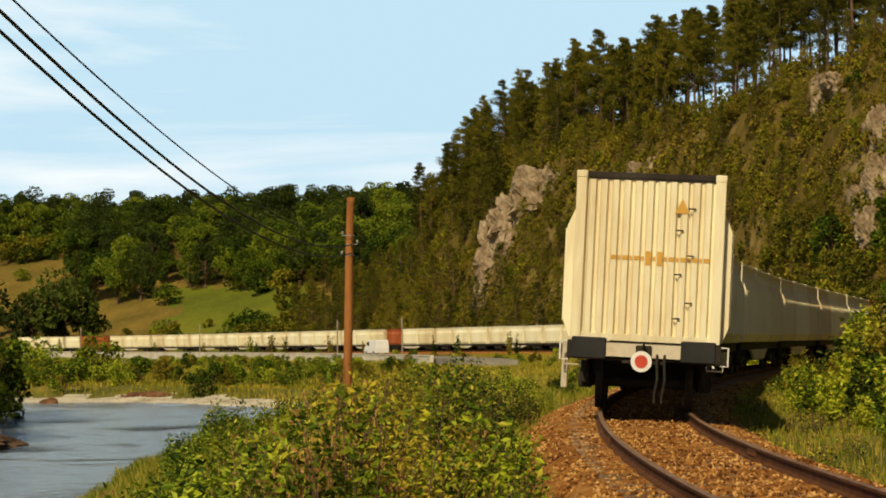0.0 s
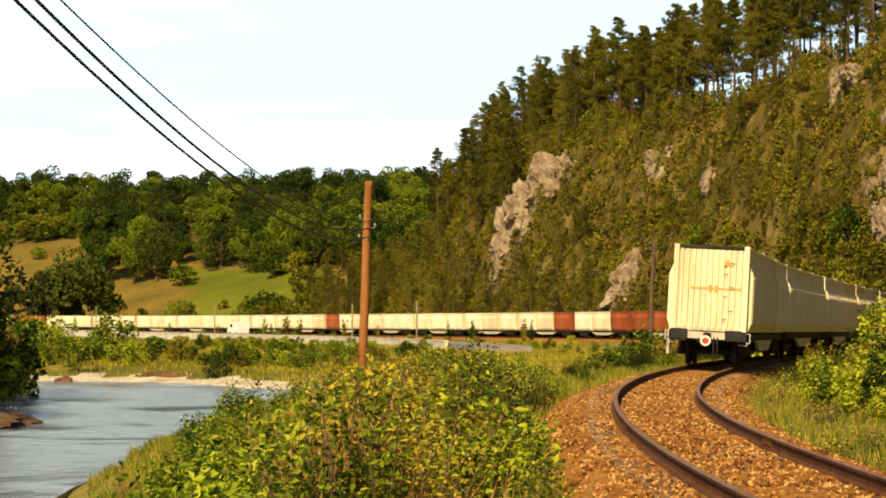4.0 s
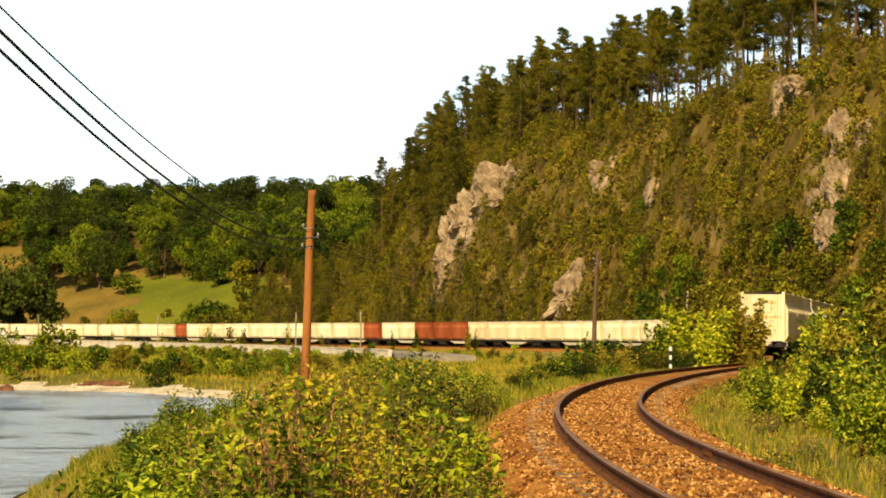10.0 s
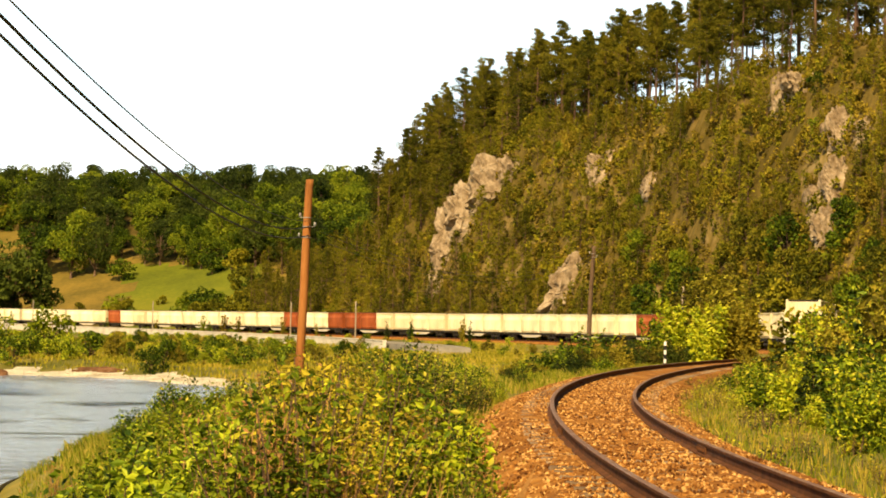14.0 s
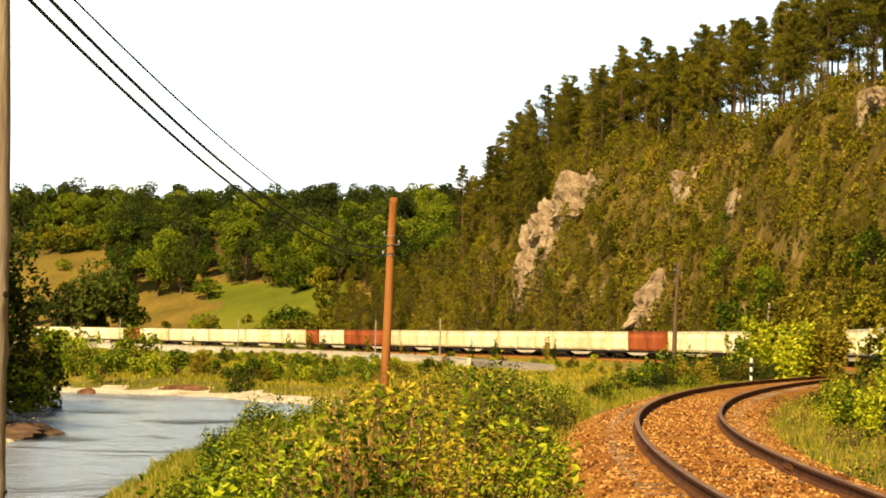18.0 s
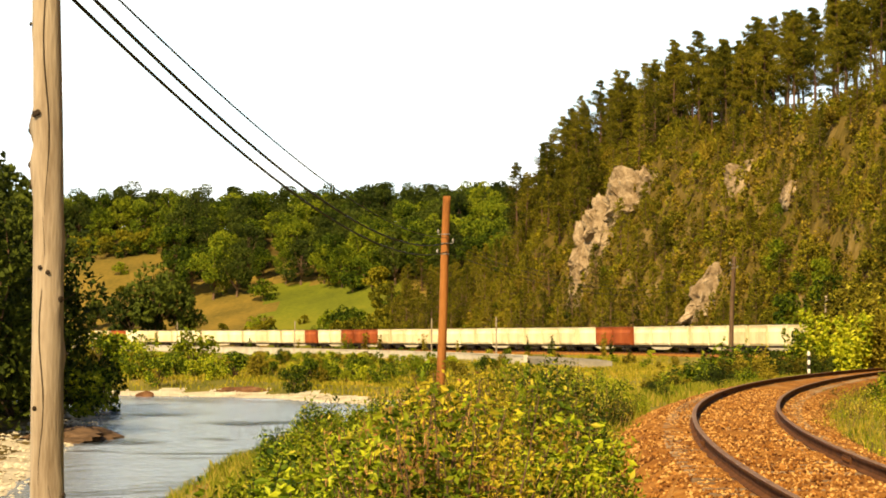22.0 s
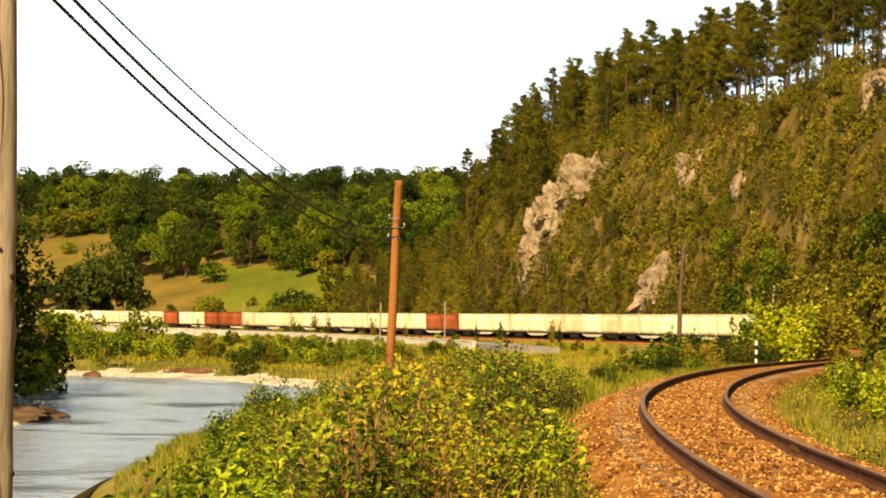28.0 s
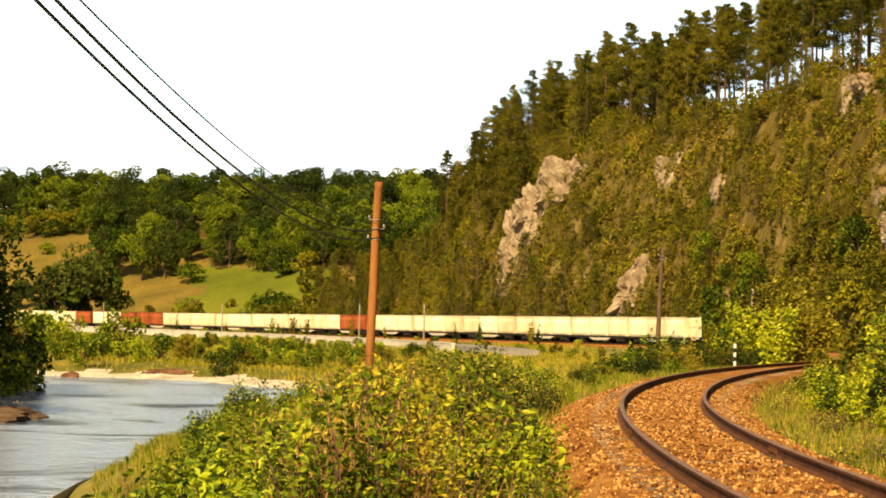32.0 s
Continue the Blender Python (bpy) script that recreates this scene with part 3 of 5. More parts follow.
def pine(seed, h, bare, name="pine_tree", spread=0.16, n_card=900, leafmat="needles"):
    """A pine: whorls of rising branches with tufts along their outer half, bare or stubby below."""
    rng = np.random.RandomState(seed)
    tree = new(name)
    b = Build()
    lean = Vector((rng.normal() * 0.025 * h, rng.normal() * 0.025 * h, h * 0.97))
    limb(b, (0, 0, -0.8), lean, 0.014 * h, 0.03, rng, 7, 0.012, 8)
    tufts = []
    z = bare * h
    gap = rng.uniform(0.2, 0.45)
    heavy = rng.uniform(0, 6.28)                    # one side of the crown is fuller
    while z < h * 0.985:
        t = (z - bare * h) / (h * (1 - bare))
        base = Vector((0, 0, -0.8)).lerp(lean, (z + 0.8) / (lean.z + 0.8))
        for k in range(rng.randint(3, 6)):
            if rng.uniform() < (0.34 if t < gap else 0.10):
                continue
            q = rng.uniform(0, 2 * math.pi)
            r = h * spread * (1 - t) ** 0.72 * (0.62 + 0.38 * min(1.0, t * 3.5)) * rng.uniform(0.5, 1.2) * (1 + 0.22 * math.cos(q - heavy)) + 0.015 * h
            tip = base + Vector((math.cos(q) * r, math.sin(q) * r, r * rng.uniform(0.0, 0.5)))
            if rng.uniform() < 0.6:
                limb(b, base, tip, 0.025 * r + 0.012, 0.010, rng, 3, 0.08, 2)
            for u in (0.42, 0.7, 1.0):
                tufts.append((*base.lerp(tip, u + rng.uniform(-0.1, 0.08)), r))
        z += h * rng.uniform(0.024, 0.042)
    tufts.append((*lean, 0.04 * h))
    T = np.repeat(np.array(tufts), max(2, int(n_card / len(tufts))), axis=0)
    cs = T[:, :3] + rng.normal(size=(len(T), 3)) * np.stack([0.11 * T[:, 3] + 0.08, 0.11 * T[:, 3] + 0.08, 0.055 * T[:, 3] + 0.07], -1)
    for k in range(7):         # dead lower stubs
        z = h * rng.uniform(0.10, bare + 0.08)
        q = rng.uniform(0, 2 * math.pi)
        base = Vector((0, 0, -0.8)).lerp(lean, (z + 0.8) / (lean.z + 0.8))
        limb(b, base, base + Vector((math.cos(q), math.sin(q), 0.1)) * h * 0.07, 0.03, 0.01, rng, 3, 0.1, 2)
    part("trunk", b, M["bark_pine"], tree, "scaly brown pine trunk", True)
    v, f = cards(cs, 0.215 * (h / 14) ** 0.5, rng, 0.42)
    put("crown", mesh_of("crown", v, f, M[leafmat]), tree)
    return tree


def broadleaf(seed, h, width, name="tree", leafmat="leaves", n_card=1500, trunk=0.25, size=0.36, lobes=16, stretch=1.0):
    rng = np.random.RandomState(seed)
    tree = new(name)
    b = Build()
    fork = Vector((rng.normal() * 0.02 * h, rng.normal() * 0.02 * h, h * trunk))
    limb(b, (0, 0, -0.5), fork, 0.03 * h, 0.02 * h, rng, 7, 0.02, 4)
    cs = []
    for k in range(lobes):
        q = rng.uniform(0, 2 * math.pi)
        zz = rng.uniform(0, 1) ** 0.8
        rr = width / 2 * math.sqrt(max(0.05, 1 - (abs(zz - 0.42) / 0.62) ** 2)) * rng.uniform(0.35, 0.85)
        c = Vector((math.cos(q) * rr, math.sin(q) * rr, h * (trunk * 0.8 + (0.93 - trunk * 0.8) * zz)))
        limb(b, fork.lerp(Vector((0, 0, h * 0.6)), rng.uniform(0, 0.6)), c, 0.010 * h, 0.012, rng, 4, 0.1, 3)
        lr = width * rng.uniform(0.13, 0.24)
        m = int(n_card / lobes * rng.uniform(0.7, 1.3))
        dirs = rng.normal(size=(m, 3))
        dirs /= np.linalg.norm(dirs, axis=1)[:, None]
        rad = lr * rng.uniform(0.55, 1.12, m) ** 0.6
        p = np.array(c)[None] + dirs * rad[:, None] * [1, 1, 0.8 * stretch]
        p = p[p[:, 2] > h * trunk * 0.35]
        cs.append(p)
    part("trunk", b, M["bark"], tree, "", True)
    v, f = cards(np.concatenate(cs), size, rng, 1.1)
    put("crown", mesh_of("crown", v, f, M[leafmat]), tree)
    return tree


def spread_copies(kinds, spots, label, category, group, rng, lo=0.8, hi=1.25, kind=""):
    """Stand copies of the kinds at the spots (x, y, scale or None)."""
    used = set()
    for i, (x, y, sc) in enumerate(spots):
        k = kinds[rng.randint(len(kinds))]
        s = sc if sc else rng.uniform(lo, hi)
        m = Matrix.Translation((x, y, ground_at(x, y) - 0.1)) @ Matrix.Rotation(rng.uniform(0, 6.28), 4, "Z") @ Matrix.Diagonal((s * rng.uniform(0.9, 1.1), s * rng.uniform(0.9, 1.1), s, 1))
        if k.name not in used:
            used.add(k.name)
            ob = k
            ob.matrix_basis = m
        else:
            ob = k.copy()
            scene.collection.objects.link(ob)
            ob.matrix_basis = m
            for c in k.children:
                d = c.copy()
                scene.collection.objects.link(d)
                d.parent = ob
        tagged(ob, label, category, group)
    for k in kinds:
        if k.name not in used:
            for c in list(k.children):
                bpy.data.objects.remove(c)
            bpy.data.objects.remove(k)


def stuff_copies(name, kinds, spots, label, category, rng, lo, hi):
    """Many plants past counting, joined into one mesh."""
    raw = []
    for k in kinds:
        for c in k.children:
            me = c.data
            v = np.empty(len(me.vertices) * 3)
            me.vertices.foreach_get("co", v)
            raw.append((k, v.reshape(-1, 3), [tuple(p.vertices) for p in me.polygons], me.materials[0]))
    mats = []
    for r in raw:
        if r[3] not in mats:
            mats.append(r[3])
    V, Fa, Mi, o = [], [], [], 0
    P = np.array([(x, y) for x, y, _ in spots])
    Z = ground_height(P[:, 0], P[:, 1])
    for (x, y, sc), z in zip(spots, Z):
        k = kinds[rng.randint(len(kinds))]
        s, q = sc or rng.uniform(lo, hi), rng.uniform(0, 6.28)
        m = np.array([[math.cos(q), -math.sin(q), 0], [math.sin(q), math.cos(q), 0], [0, 0, 1]]) * s
        for kk, v, fs, mat in raw:
            if kk is k:
                V.append(v @ m.T + [x, y, z - 0.1])
                Fa += [tuple(i + o for i in f) for f in fs]
                Mi += [mats.index(mat)] * len(fs)
                o += len(v)
    return tagged(put(name, mesh_of(name, np.concatenate(V), Fa, mats, Mi)), label, category, kind="stuff")


def discard(kinds):
    for k in kinds:
        for c in list(k.children):
            bpy.data.objects.remove(c)
        bpy.data.objects.remove(k)


rng = np.random.RandomState(77)


def sample(n, x0, x1, y0, y1, keep, gap, tries=60):
    """Random places that keep a gap, where keep(x, y, d, ty) holds."""
    X, Y = rng.uniform(x0, x1, n * tries), rng.uniform(y0, y1, n * tries)
    d, ty, _ = line_distance(X, Y)
    ok = keep(X, Y, d, ty)
    out, cells = [], {}
    for x, y in zip(X[ok].tolist(), Y[ok].tolist()):
        ix, iy = int(x // gap), int(y // gap)
        near = [q for a in (-1, 0, 1) for c in (-1, 0, 1) for q in cells.get((ix + a, iy + c), ())]
        if all((x - a) ** 2 + (y - c) ** 2 > gap * gap for a, c in near):
            cells.setdefault((ix, iy), []).append((x, y))
            out.append((x, y, None))
            if len(out) >= n:
                break
    return out


def in_view(x, y, margin=0.0):
    a = x / np.maximum(y, 1)
    return (a > -0.265 - margin) & (a < 0.255 + margin)


def rise(d, ty):
    foot = np.interp(ty, [0, 60, 120, 200, 271, 340, 398, 440, 490, 610], [12, 11, 9, 8, 8, 7.5, 7.5, 10, 16, 18])
    width = np.interp(ty, [0, 60, 120, 200, 271, 340, 380, 410, 440, 490, 610], [46, 44, 40, 34, 32, 30, 30, 38, 90, 140, 150])
    return (d - foot) / width


# ---- limestone crags on the hill ----
CRAGS = ((21.7, 373.6, 25.2, 11.0, 10.0), (17.4, 376.6, 20.3, 8.6, 11.0), (14.0, 380.0, 15.7, 6.0, 11.0), (12.1, 378.2, 9.5, 3.9, 12.0), (24.6, 372.3, 27.7, 5.8, 6.0),
         (38.1, 343.0, 26.8, 5.0, 5.4), (36.3, 341.8, 24.7, 2.6, 4.2), (42.8, 323.5, 22.4, 2.5, 5.0), (59.0, 299.5, 33.8, 3.4, 8.0), (60.7, 294.3, 35.7, 5.2, 3.0),
         (62.1, 275.0, 26.0, 3.6, 10.5), (60.3, 270.3, 19.7, 3.6, 8.0), (58.7, 264.3, 13.2, 4.6, 6.8), (58.0, 272.5, 16.1, 2.4, 7.0), (63.8, 271.0, 26.5, 2.8, 5.0))


def crag(x, y, z, w, h, seed, lean=0.0, deep=None, name="rock_crag"):
    """A broken rock face: a fissured, stepped mass sunk into the slope and facing the valley."""
    nu, nv = 64, 44
    off = Vector((seed * 7.3, seed * 3.1, seed * 1.7))
    d = deep or max(2.2, w * 0.34)
    vs, fs = [], []
    for j in range(nv + 1):
        v = j / nv * math.pi
        for i in range(nu):
            u = i / nu * 2 * math.pi
            c = Vector((math.cos(u) * math.sin(v), math.sin(u) * math.sin(v), math.cos(v)))
            c = Vector([math.copysign(abs(k) ** 0.62, k) for k in c])
            edge = 1 + 0.34 * noise.noise(Vector((c.x * 1.3, c.z * 1.3, seed * 5.0))) + 0.26 * noise.noise(Vector((c.x * 3.1, c.z * 3.1, seed * 9.0))) + 0.14 * noise.noise(Vector((c.x * 8, c.z * 6, seed * 4.0)))
            p = Vector((c.x * w / 2 * edge, c.y * d, c.z * h / 2 * edge))
            big = noise.ridged_multi_fractal(Vector((p.x * 0.42, p.y * 0.42, p.z * 0.22)) + off, 0.8, 2.2, 5, 1.0, 2.0) - 1.1
            step = math.floor(2.2 * noise.noise(Vector((p.x * 0.5, p.y * 0.5, p.z * 0.30)) + off * 2) + 0.5) * 0.42
            crack = -0.5 * max(0.0, 1 - abs(noise.noise(Vector((p.x * 0.9, p.y * 0.9, p.z * 0.16)) + off * 3)) * 9)
            fine = 0.22 * noise.noise(p * 1.7 + off)
            p = p + c.normalized() * (0.6 * big + step + crack + fine) * min(1.0, w / 5)
            p.x += lean * p.z
            vs.append(p)
    for j in range(nv):
        for i in range(nu):
            k = (i + 1) % nu
            fs.append((j * nu + i, (j + 1) * nu + i, (j + 1) * nu + k, j * nu + k))
    ob = put(name, mesh_of(name, vs, fs, M["rock"]))
    turn = math.atan2(-x, y) * 0.6 + 0.25
    ob.matrix_basis = Matrix.Translation((x, y + d * 0.62, z)) @ Matrix.Rotation(turn, 4, "Z") @ Matrix.Rotation(-0.42, 4, "X")
    return tagged(ob, "pale grey limestone crag on the wooded slope", "rock", "crags on the hill")


for i, c in enumerate(CRAGS):
    crag(*c, seed=i + 1, lean=0.08 if i < 5 else 0.05)
slab = crag(32.3, 332.0, 7.0, 9.0, 10.5, 31, lean=0.5, deep=2.6, name="rock_slab")
tagged(slab, "smooth grey rock slab leaning over the line", "rock")


def clear_of_crags(X, Y):
    ok = np.ones(np.shape(X), bool)
    for x, y, z, w, h in CRAGS + ((32.0, 332.0, 7.0, 7.6, 10.0),):
        ca, sa = y / math.hypot(x, y), x / math.hypot(x, y)
        u, v = (X - x) * ca - (Y - y) * sa, (X - x) * sa + (Y - y) * ca
        ok &= ~((np.abs(u) < w / 2 + 0.3) & (v > -4.5) & (v < 2))
    return ok


# ---- trees on the hill ----
pines_tall = [pine(i + 1, 16.5, 0.14 + 0.07 * (i % 3), n_card=4600, spread=0.19) for i in range(5)]
pines_bare = [pine(i + 11, 17.0, 0.22 + 0.08 * (i % 3), n_card=5600, spread=0.19) for i in range(5)]
pines_full = [pine(i + 21, 10.0, 0.06, n_card=1700, spread=0.20, leafmat=("needles", "needles", "scrub_green", "scrub_green")[i]) for i in range(4)]
crest_spots = sample(40, -34, 14, 360, 520, lambda x, y, d, ty: in_view(x, y) & (rise(d, ty) > 0.45) & (rise(d, ty) < 1.3) & (ty > 365) & (ty < 440), 3.0) + sample(130, -30, 140, 180, 540, lambda x, y, d, ty: in_view(x, y) & (rise(d, ty) > 0.80) & (rise(d, ty) < 1.3) & (ty < 425), 3.3)
crest_spots = [(x, y, float(rng.uniform(0.80, 1.03) * np.interp(x / y, [0, 0.043, 0.076, 0.105, 0.122], [1.05, 1.08, 1.12, 1.02, 1.24]))) for x, y, _ in crest_spots]
stuff_copies("hilltop_pines", pines_tall, sample(42, -30, 140, 180, 540, lambda x, y, d, ty: in_view(x, y) & (x / y < 0.125) & (rise(d, ty) > 1.0) & (rise(d, ty) < 1.7) & (ty < 425), 3.0),
             "dark pines further back on the hilltop", "pine trees", rng, 0.6, 0.85)
spread_copies(pines_tall, [c for c in crest_spots if c[0] / c[1] < 0.07], "pine with a full crown on the hilltop", "pine tree", "pines on the hill", rng)
spread_copies(pines_bare, [c for c in crest_spots if c[0] / c[1] >= 0.07], "tall pine with bare lower trunk on the hilltop", "pine tree", "pines on the hill", rng)
hill_keep = lambda x, y, d, ty: in_view(x, y) & (rise(d, ty) > 0.0) & (rise(d, ty) < 0.85) & (ty < 435) & (ty > 70) & clear_of_crags(x, y)
stuff_copies("hillside_pines", pines_full, sample(230, -30, 110, 120, 500, hill_keep, 2.1), "young pines crowding the slope", "pine trees", rng, 0.35, 0.75)
# pines added out of view, to keep sky light off the wagons' right sides
stuff_copies("near_hill_pines", pines_full, sample(40, 14, 75, -45, 125, lambda x, y, d, ty: (d > 12) & (d < 48) & (x / np.maximum(y, 1) > 0.25), 3.4), "unseen pines added to block sky light beside the line", "pine trees", rng, 0.7, 1.2)
slope_spots = sample(175, -30, 110, 120, 500, lambda x, y, d, ty: hill_keep(x, y, d, ty) & ((rise(d, ty) < 0.45) | (x < 26) | (np.sin(x * 1.7 + y) > 0.4)), 3.4)
spread_copies(pines_full, [(x, y, float(rng.uniform(0.75, 1.2) if x < 26 else rng.uniform(0.5, 0.95))) for x, y, _ in slope_spots],
              "dark green pine growing on the steep slope", "pine tree", "pines on the hill", rng)
end_kinds = [pine(i + 31, 12.0, 0.05, n_card=2600, spread=0.22) for i in range(3)]
spread_copies(end_kinds, sample(46, -42, 8, 400, 600, lambda x, y, d, ty: (x / y > -0.058) & (x / y < -0.005) & (d > 11) & (d < 85) & (ty > 405), 4.6),
              "dense pine where the hill runs down to the line", "pine tree", "pines on the hill", rng, 0.7, 1.25)
foot_kinds = [broadleaf(i + 141, 6.5, 5.6, "tree", ("leaves", "scrub_green", "needles")[i], 1300, 0.06, 0.27, 16, 1.1) for i in range(3)]
spread_copies(foot_kinds, sample(48, 25, 75, 150, 340, lambda x, y, d, ty: in_view(x, y) & (x / y > 0.12) & (rise(d, ty) > 0.0) & (rise(d, ty) < 0.30) & clear_of_crags(x, y), 4.2),
              "bushy green tree at the foot of the slope", "tree", "trees at the foot of the hill", rng, 0.75, 1.25)
shrub_kinds = [broadleaf(i + 41, 4.0, 4.2, "shrub", ("scrub_green", "scrub_gold", "leaves")[i], 700, 0.08, 0.2, 10) for i in range(3)]
scrub_kinds = [broadleaf(i + 45, 2.7, 2.1, "shrub", ("scrub_gold", "scrub_green", "scrub_green", "scrub_gold", "scrub_green")[i], 100, 0.05, 0.24, 6, 1.7) for i in range(5)]
scrub_keep = lambda x, y, d, ty: in_view(x, y) & ((x / y < 0.125) | (rise(d, ty) < 0.72) | (np.sin(x * 3.7 + y * 2.3) > 0.35)) & (rise(d, ty) > -0.2) & (rise(d, ty) < 1.05) & (ty < 440) & (ty > 60)
for k in scrub_kinds:               # the scrub is all leaf
    bpy.data.objects.remove([c for c in k.children if c.name.startswith("trunk")][0])
stuff_copies("hillside_scrub", scrub_kinds, sample(4800, -30, 80, 130, 470, scrub_keep, 0.8, 24), "olive and brown scrub covering the slope", "scrub", rng, 0.5, 1.25)
discard(scrub_kinds)
shrub_spots = sample(230, -30, 110, 120, 500, lambda x, y, d, ty: scrub_keep(x, y, d, ty) & clear_of_crags(x, y), 2.2)
spread_copies(shrub_kinds, shrub_spots, "olive-brown shrub on the dry slope", "shrub", "shrubs on the hill", rng, 0.4, 0.95)

# ---- wood across the valley ----
wood_kinds = [broadleaf(i + 61, 14.0, 10.5, "tree", ("leaves", "leaves_dark", "leaves_dark", "leaves", "leaves_dark", "leaves")[i], 3000, 0.12, 0.34, 17) for i in range(6)]


def wood_edge(x):
    return np.interp(x, [-200, -125, -112, -98, -84, -70, -40, -10, 10], [92, 90, 88, 84, 80, 80, 80, 74, 40])


wood_spots = sample(250, -200, 12, 440, 780, lambda x, y, d, ty: in_view(x, y) & (d > np.where(x / y < -0.172, 118, wood_edge(x))) & (d < 185) & (ty > 405), 6.0)
wood_spots += [(-130, 700, 1.2), (-124, 705, 0.9), (-137, 712, 0.8)]
wood_spots += sample(34, -62, 6, 470, 680, lambda x, y, d, ty: (d > 76) & (d < 112) & (ty > 440), 4.5)
wood_spots += [(-94, 604, 1.15), (-86, 596, 1.2), (-79, 594, 1.05), (-100, 612, 1.0), (-44.4, 620, 1.35), (-29, 612, 1.2), (-63, 640, 1.15)]
spread_copies(wood_kinds, wood_spots, "broadleaf tree in the dark green wood across the valley", "tree", "wood across the valley", rng, 0.75, 1.15)
lone_kinds = [broadleaf(i + 81, 11.0, 10.5, "tree", "leaves_dark", 1900, 0.10, 0.42, 18) for i in range(2)]
spread_copies(lone_kinds, [(-92, 536, 1.8), (-87, 540, 1.35), (-98, 534, 1.3), (-118, 585, 0.7), (-121, 600, 0.55)], "round dark tree standing in front of the dry field", "tree", "lone trees by the field", rng)
hedge_kinds = [broadleaf(i + 91, 4.0, 5.0, "bush", "scrub_green" if i else "leaves", 900, 0.05, 0.26, 10) for i in range(3)]
spread_copies(hedge_kinds, [(-74, 560, 1.0), (-80, 575, 1.3), (-70, 585, 1.5), (-62, 590, 1.2), (-52, 582, 1.4), (-44, 570, 1.6), (-36, 560, 1.7), (-34, 540, 1.5), (-30, 525, 1.6), (-66, 535, 1.5), (-63, 532, 1.2), (-45, 522, 1.5), (-41, 518, 1.6), (-38, 512, 1.5), (-31, 500, 1.6), (-27, 492, 1.5), (-72, 525, 0.9), (-65, 520, 1.2), (-60, 519, 1.0), (-47, 500, 1.1), (-42, 495, 1.3), (-38, 490, 1.4), (-33, 478, 1.3), (-28, 470, 1.2), (-105, 566, 1.3),
                            (-84, 540, 0.8), (-77, 552, 0.7), (-55, 545, 0.6), (-23, 455, 1.2), (-18, 447, 1.3), (-100, 525, 1.0), (-12, 425, 1.1), (-117, 618, 0.9), (-121, 640, 1.0)],
              "rounded bush at the edge of the meadow", "bush", "bushes by the meadow", rng)

brow_spots = sample(34, -160, -95, 560, 760, lambda x, y, d, ty: in_view(x, y) & (x / y < -0.165) & (d > 104) & (d < 124), 3.0)
spread_copies(hedge_kinds, brow_spots, "light green bush along the top of the dry field", "bush", "bushes above the field", rng, 1.0, 1.7)

# ---- trees on the river bank and shrubs on the flats ----
bank_kinds = [broadleaf(i + 101, 12.0, 8.5, "riverside_tree", "leaves_dark", 4600, 0.08, 0.21, 32) for i in range(3)]
spread_copies(bank_kinds, [(-27.8, 101, 1.18), (-30.8, 106, 1.3), (-26.4, 110, 0.95), (-32.5, 97, 1.25), (-34.0, 113, 1.3), (-29.0, 117, 1.1), (-26.6, 96, 0.8), (-24.9, 104, 0.6), (-26.0, 116, 0.7), (-29.0, 93, 0.9), (-22.6, 87, 0.9), (-25.2, 83, 1.1), (-25.4, 90, 1.05)],
              "dark leafy tree leaning over the gravel bank", "tree", "trees on the river bank", rng)
flat_kinds = [broadleaf(i + 121, 2.6, 2.8, "riverside_bush", ("leaves_bush", "leaves_olive", "leaves", "leaves_bush")[i], 1000, 0.05, 0.12, 11) for i in range(4)]
flat_spots = [(-23.4, 110, 1.1), (-22.9, 114, 1.1), (-24.0, 120, 1.2), (-25.0, 123, 1.4), (-25.6, 98, 1.2), (-27, 92, 1.2), (-30, 90, 1.3), (-23.9, 103, 0.8), (-15.6, 147.5, 0.8), (-14.8, 149, 0.9), (-33.0, 166, 1.5), (-36, 165, 1.6), (-22.5, 168, 0.9), (-26.4, 172, 1.5), (-27.5, 176, 1.1), (-31.5, 178, 1.3), (-34, 185, 1.6), (-37, 183, 1.5), (-40, 188, 1.8)]
flat_spots += sample(320, -60, 8, 150, 330, lambda x, y, d, ty: in_view(x, y) & (d < -43) & (polygon_distance(x, y, RIVER) > np.where(x < -10, 4.5, 4.0)), 2.2)
flat_spots += sample(50, -60, 20, 200, 420, lambda x, y, d, ty: in_view(x, y) & (d < -5) & (d > -31), 4.0)
flat_spots = [(x, y, sc if sc else float(rng.uniform(0.35, 0.95) if y < 200 else rng.uniform(0.3, 0.6))) for x, y, sc in flat_spots]
spread_copies(flat_kinds, flat_spots, "green and olive bush on the river flats", "bush", "bushes on the river flats", rng, 0.35, 0.95)


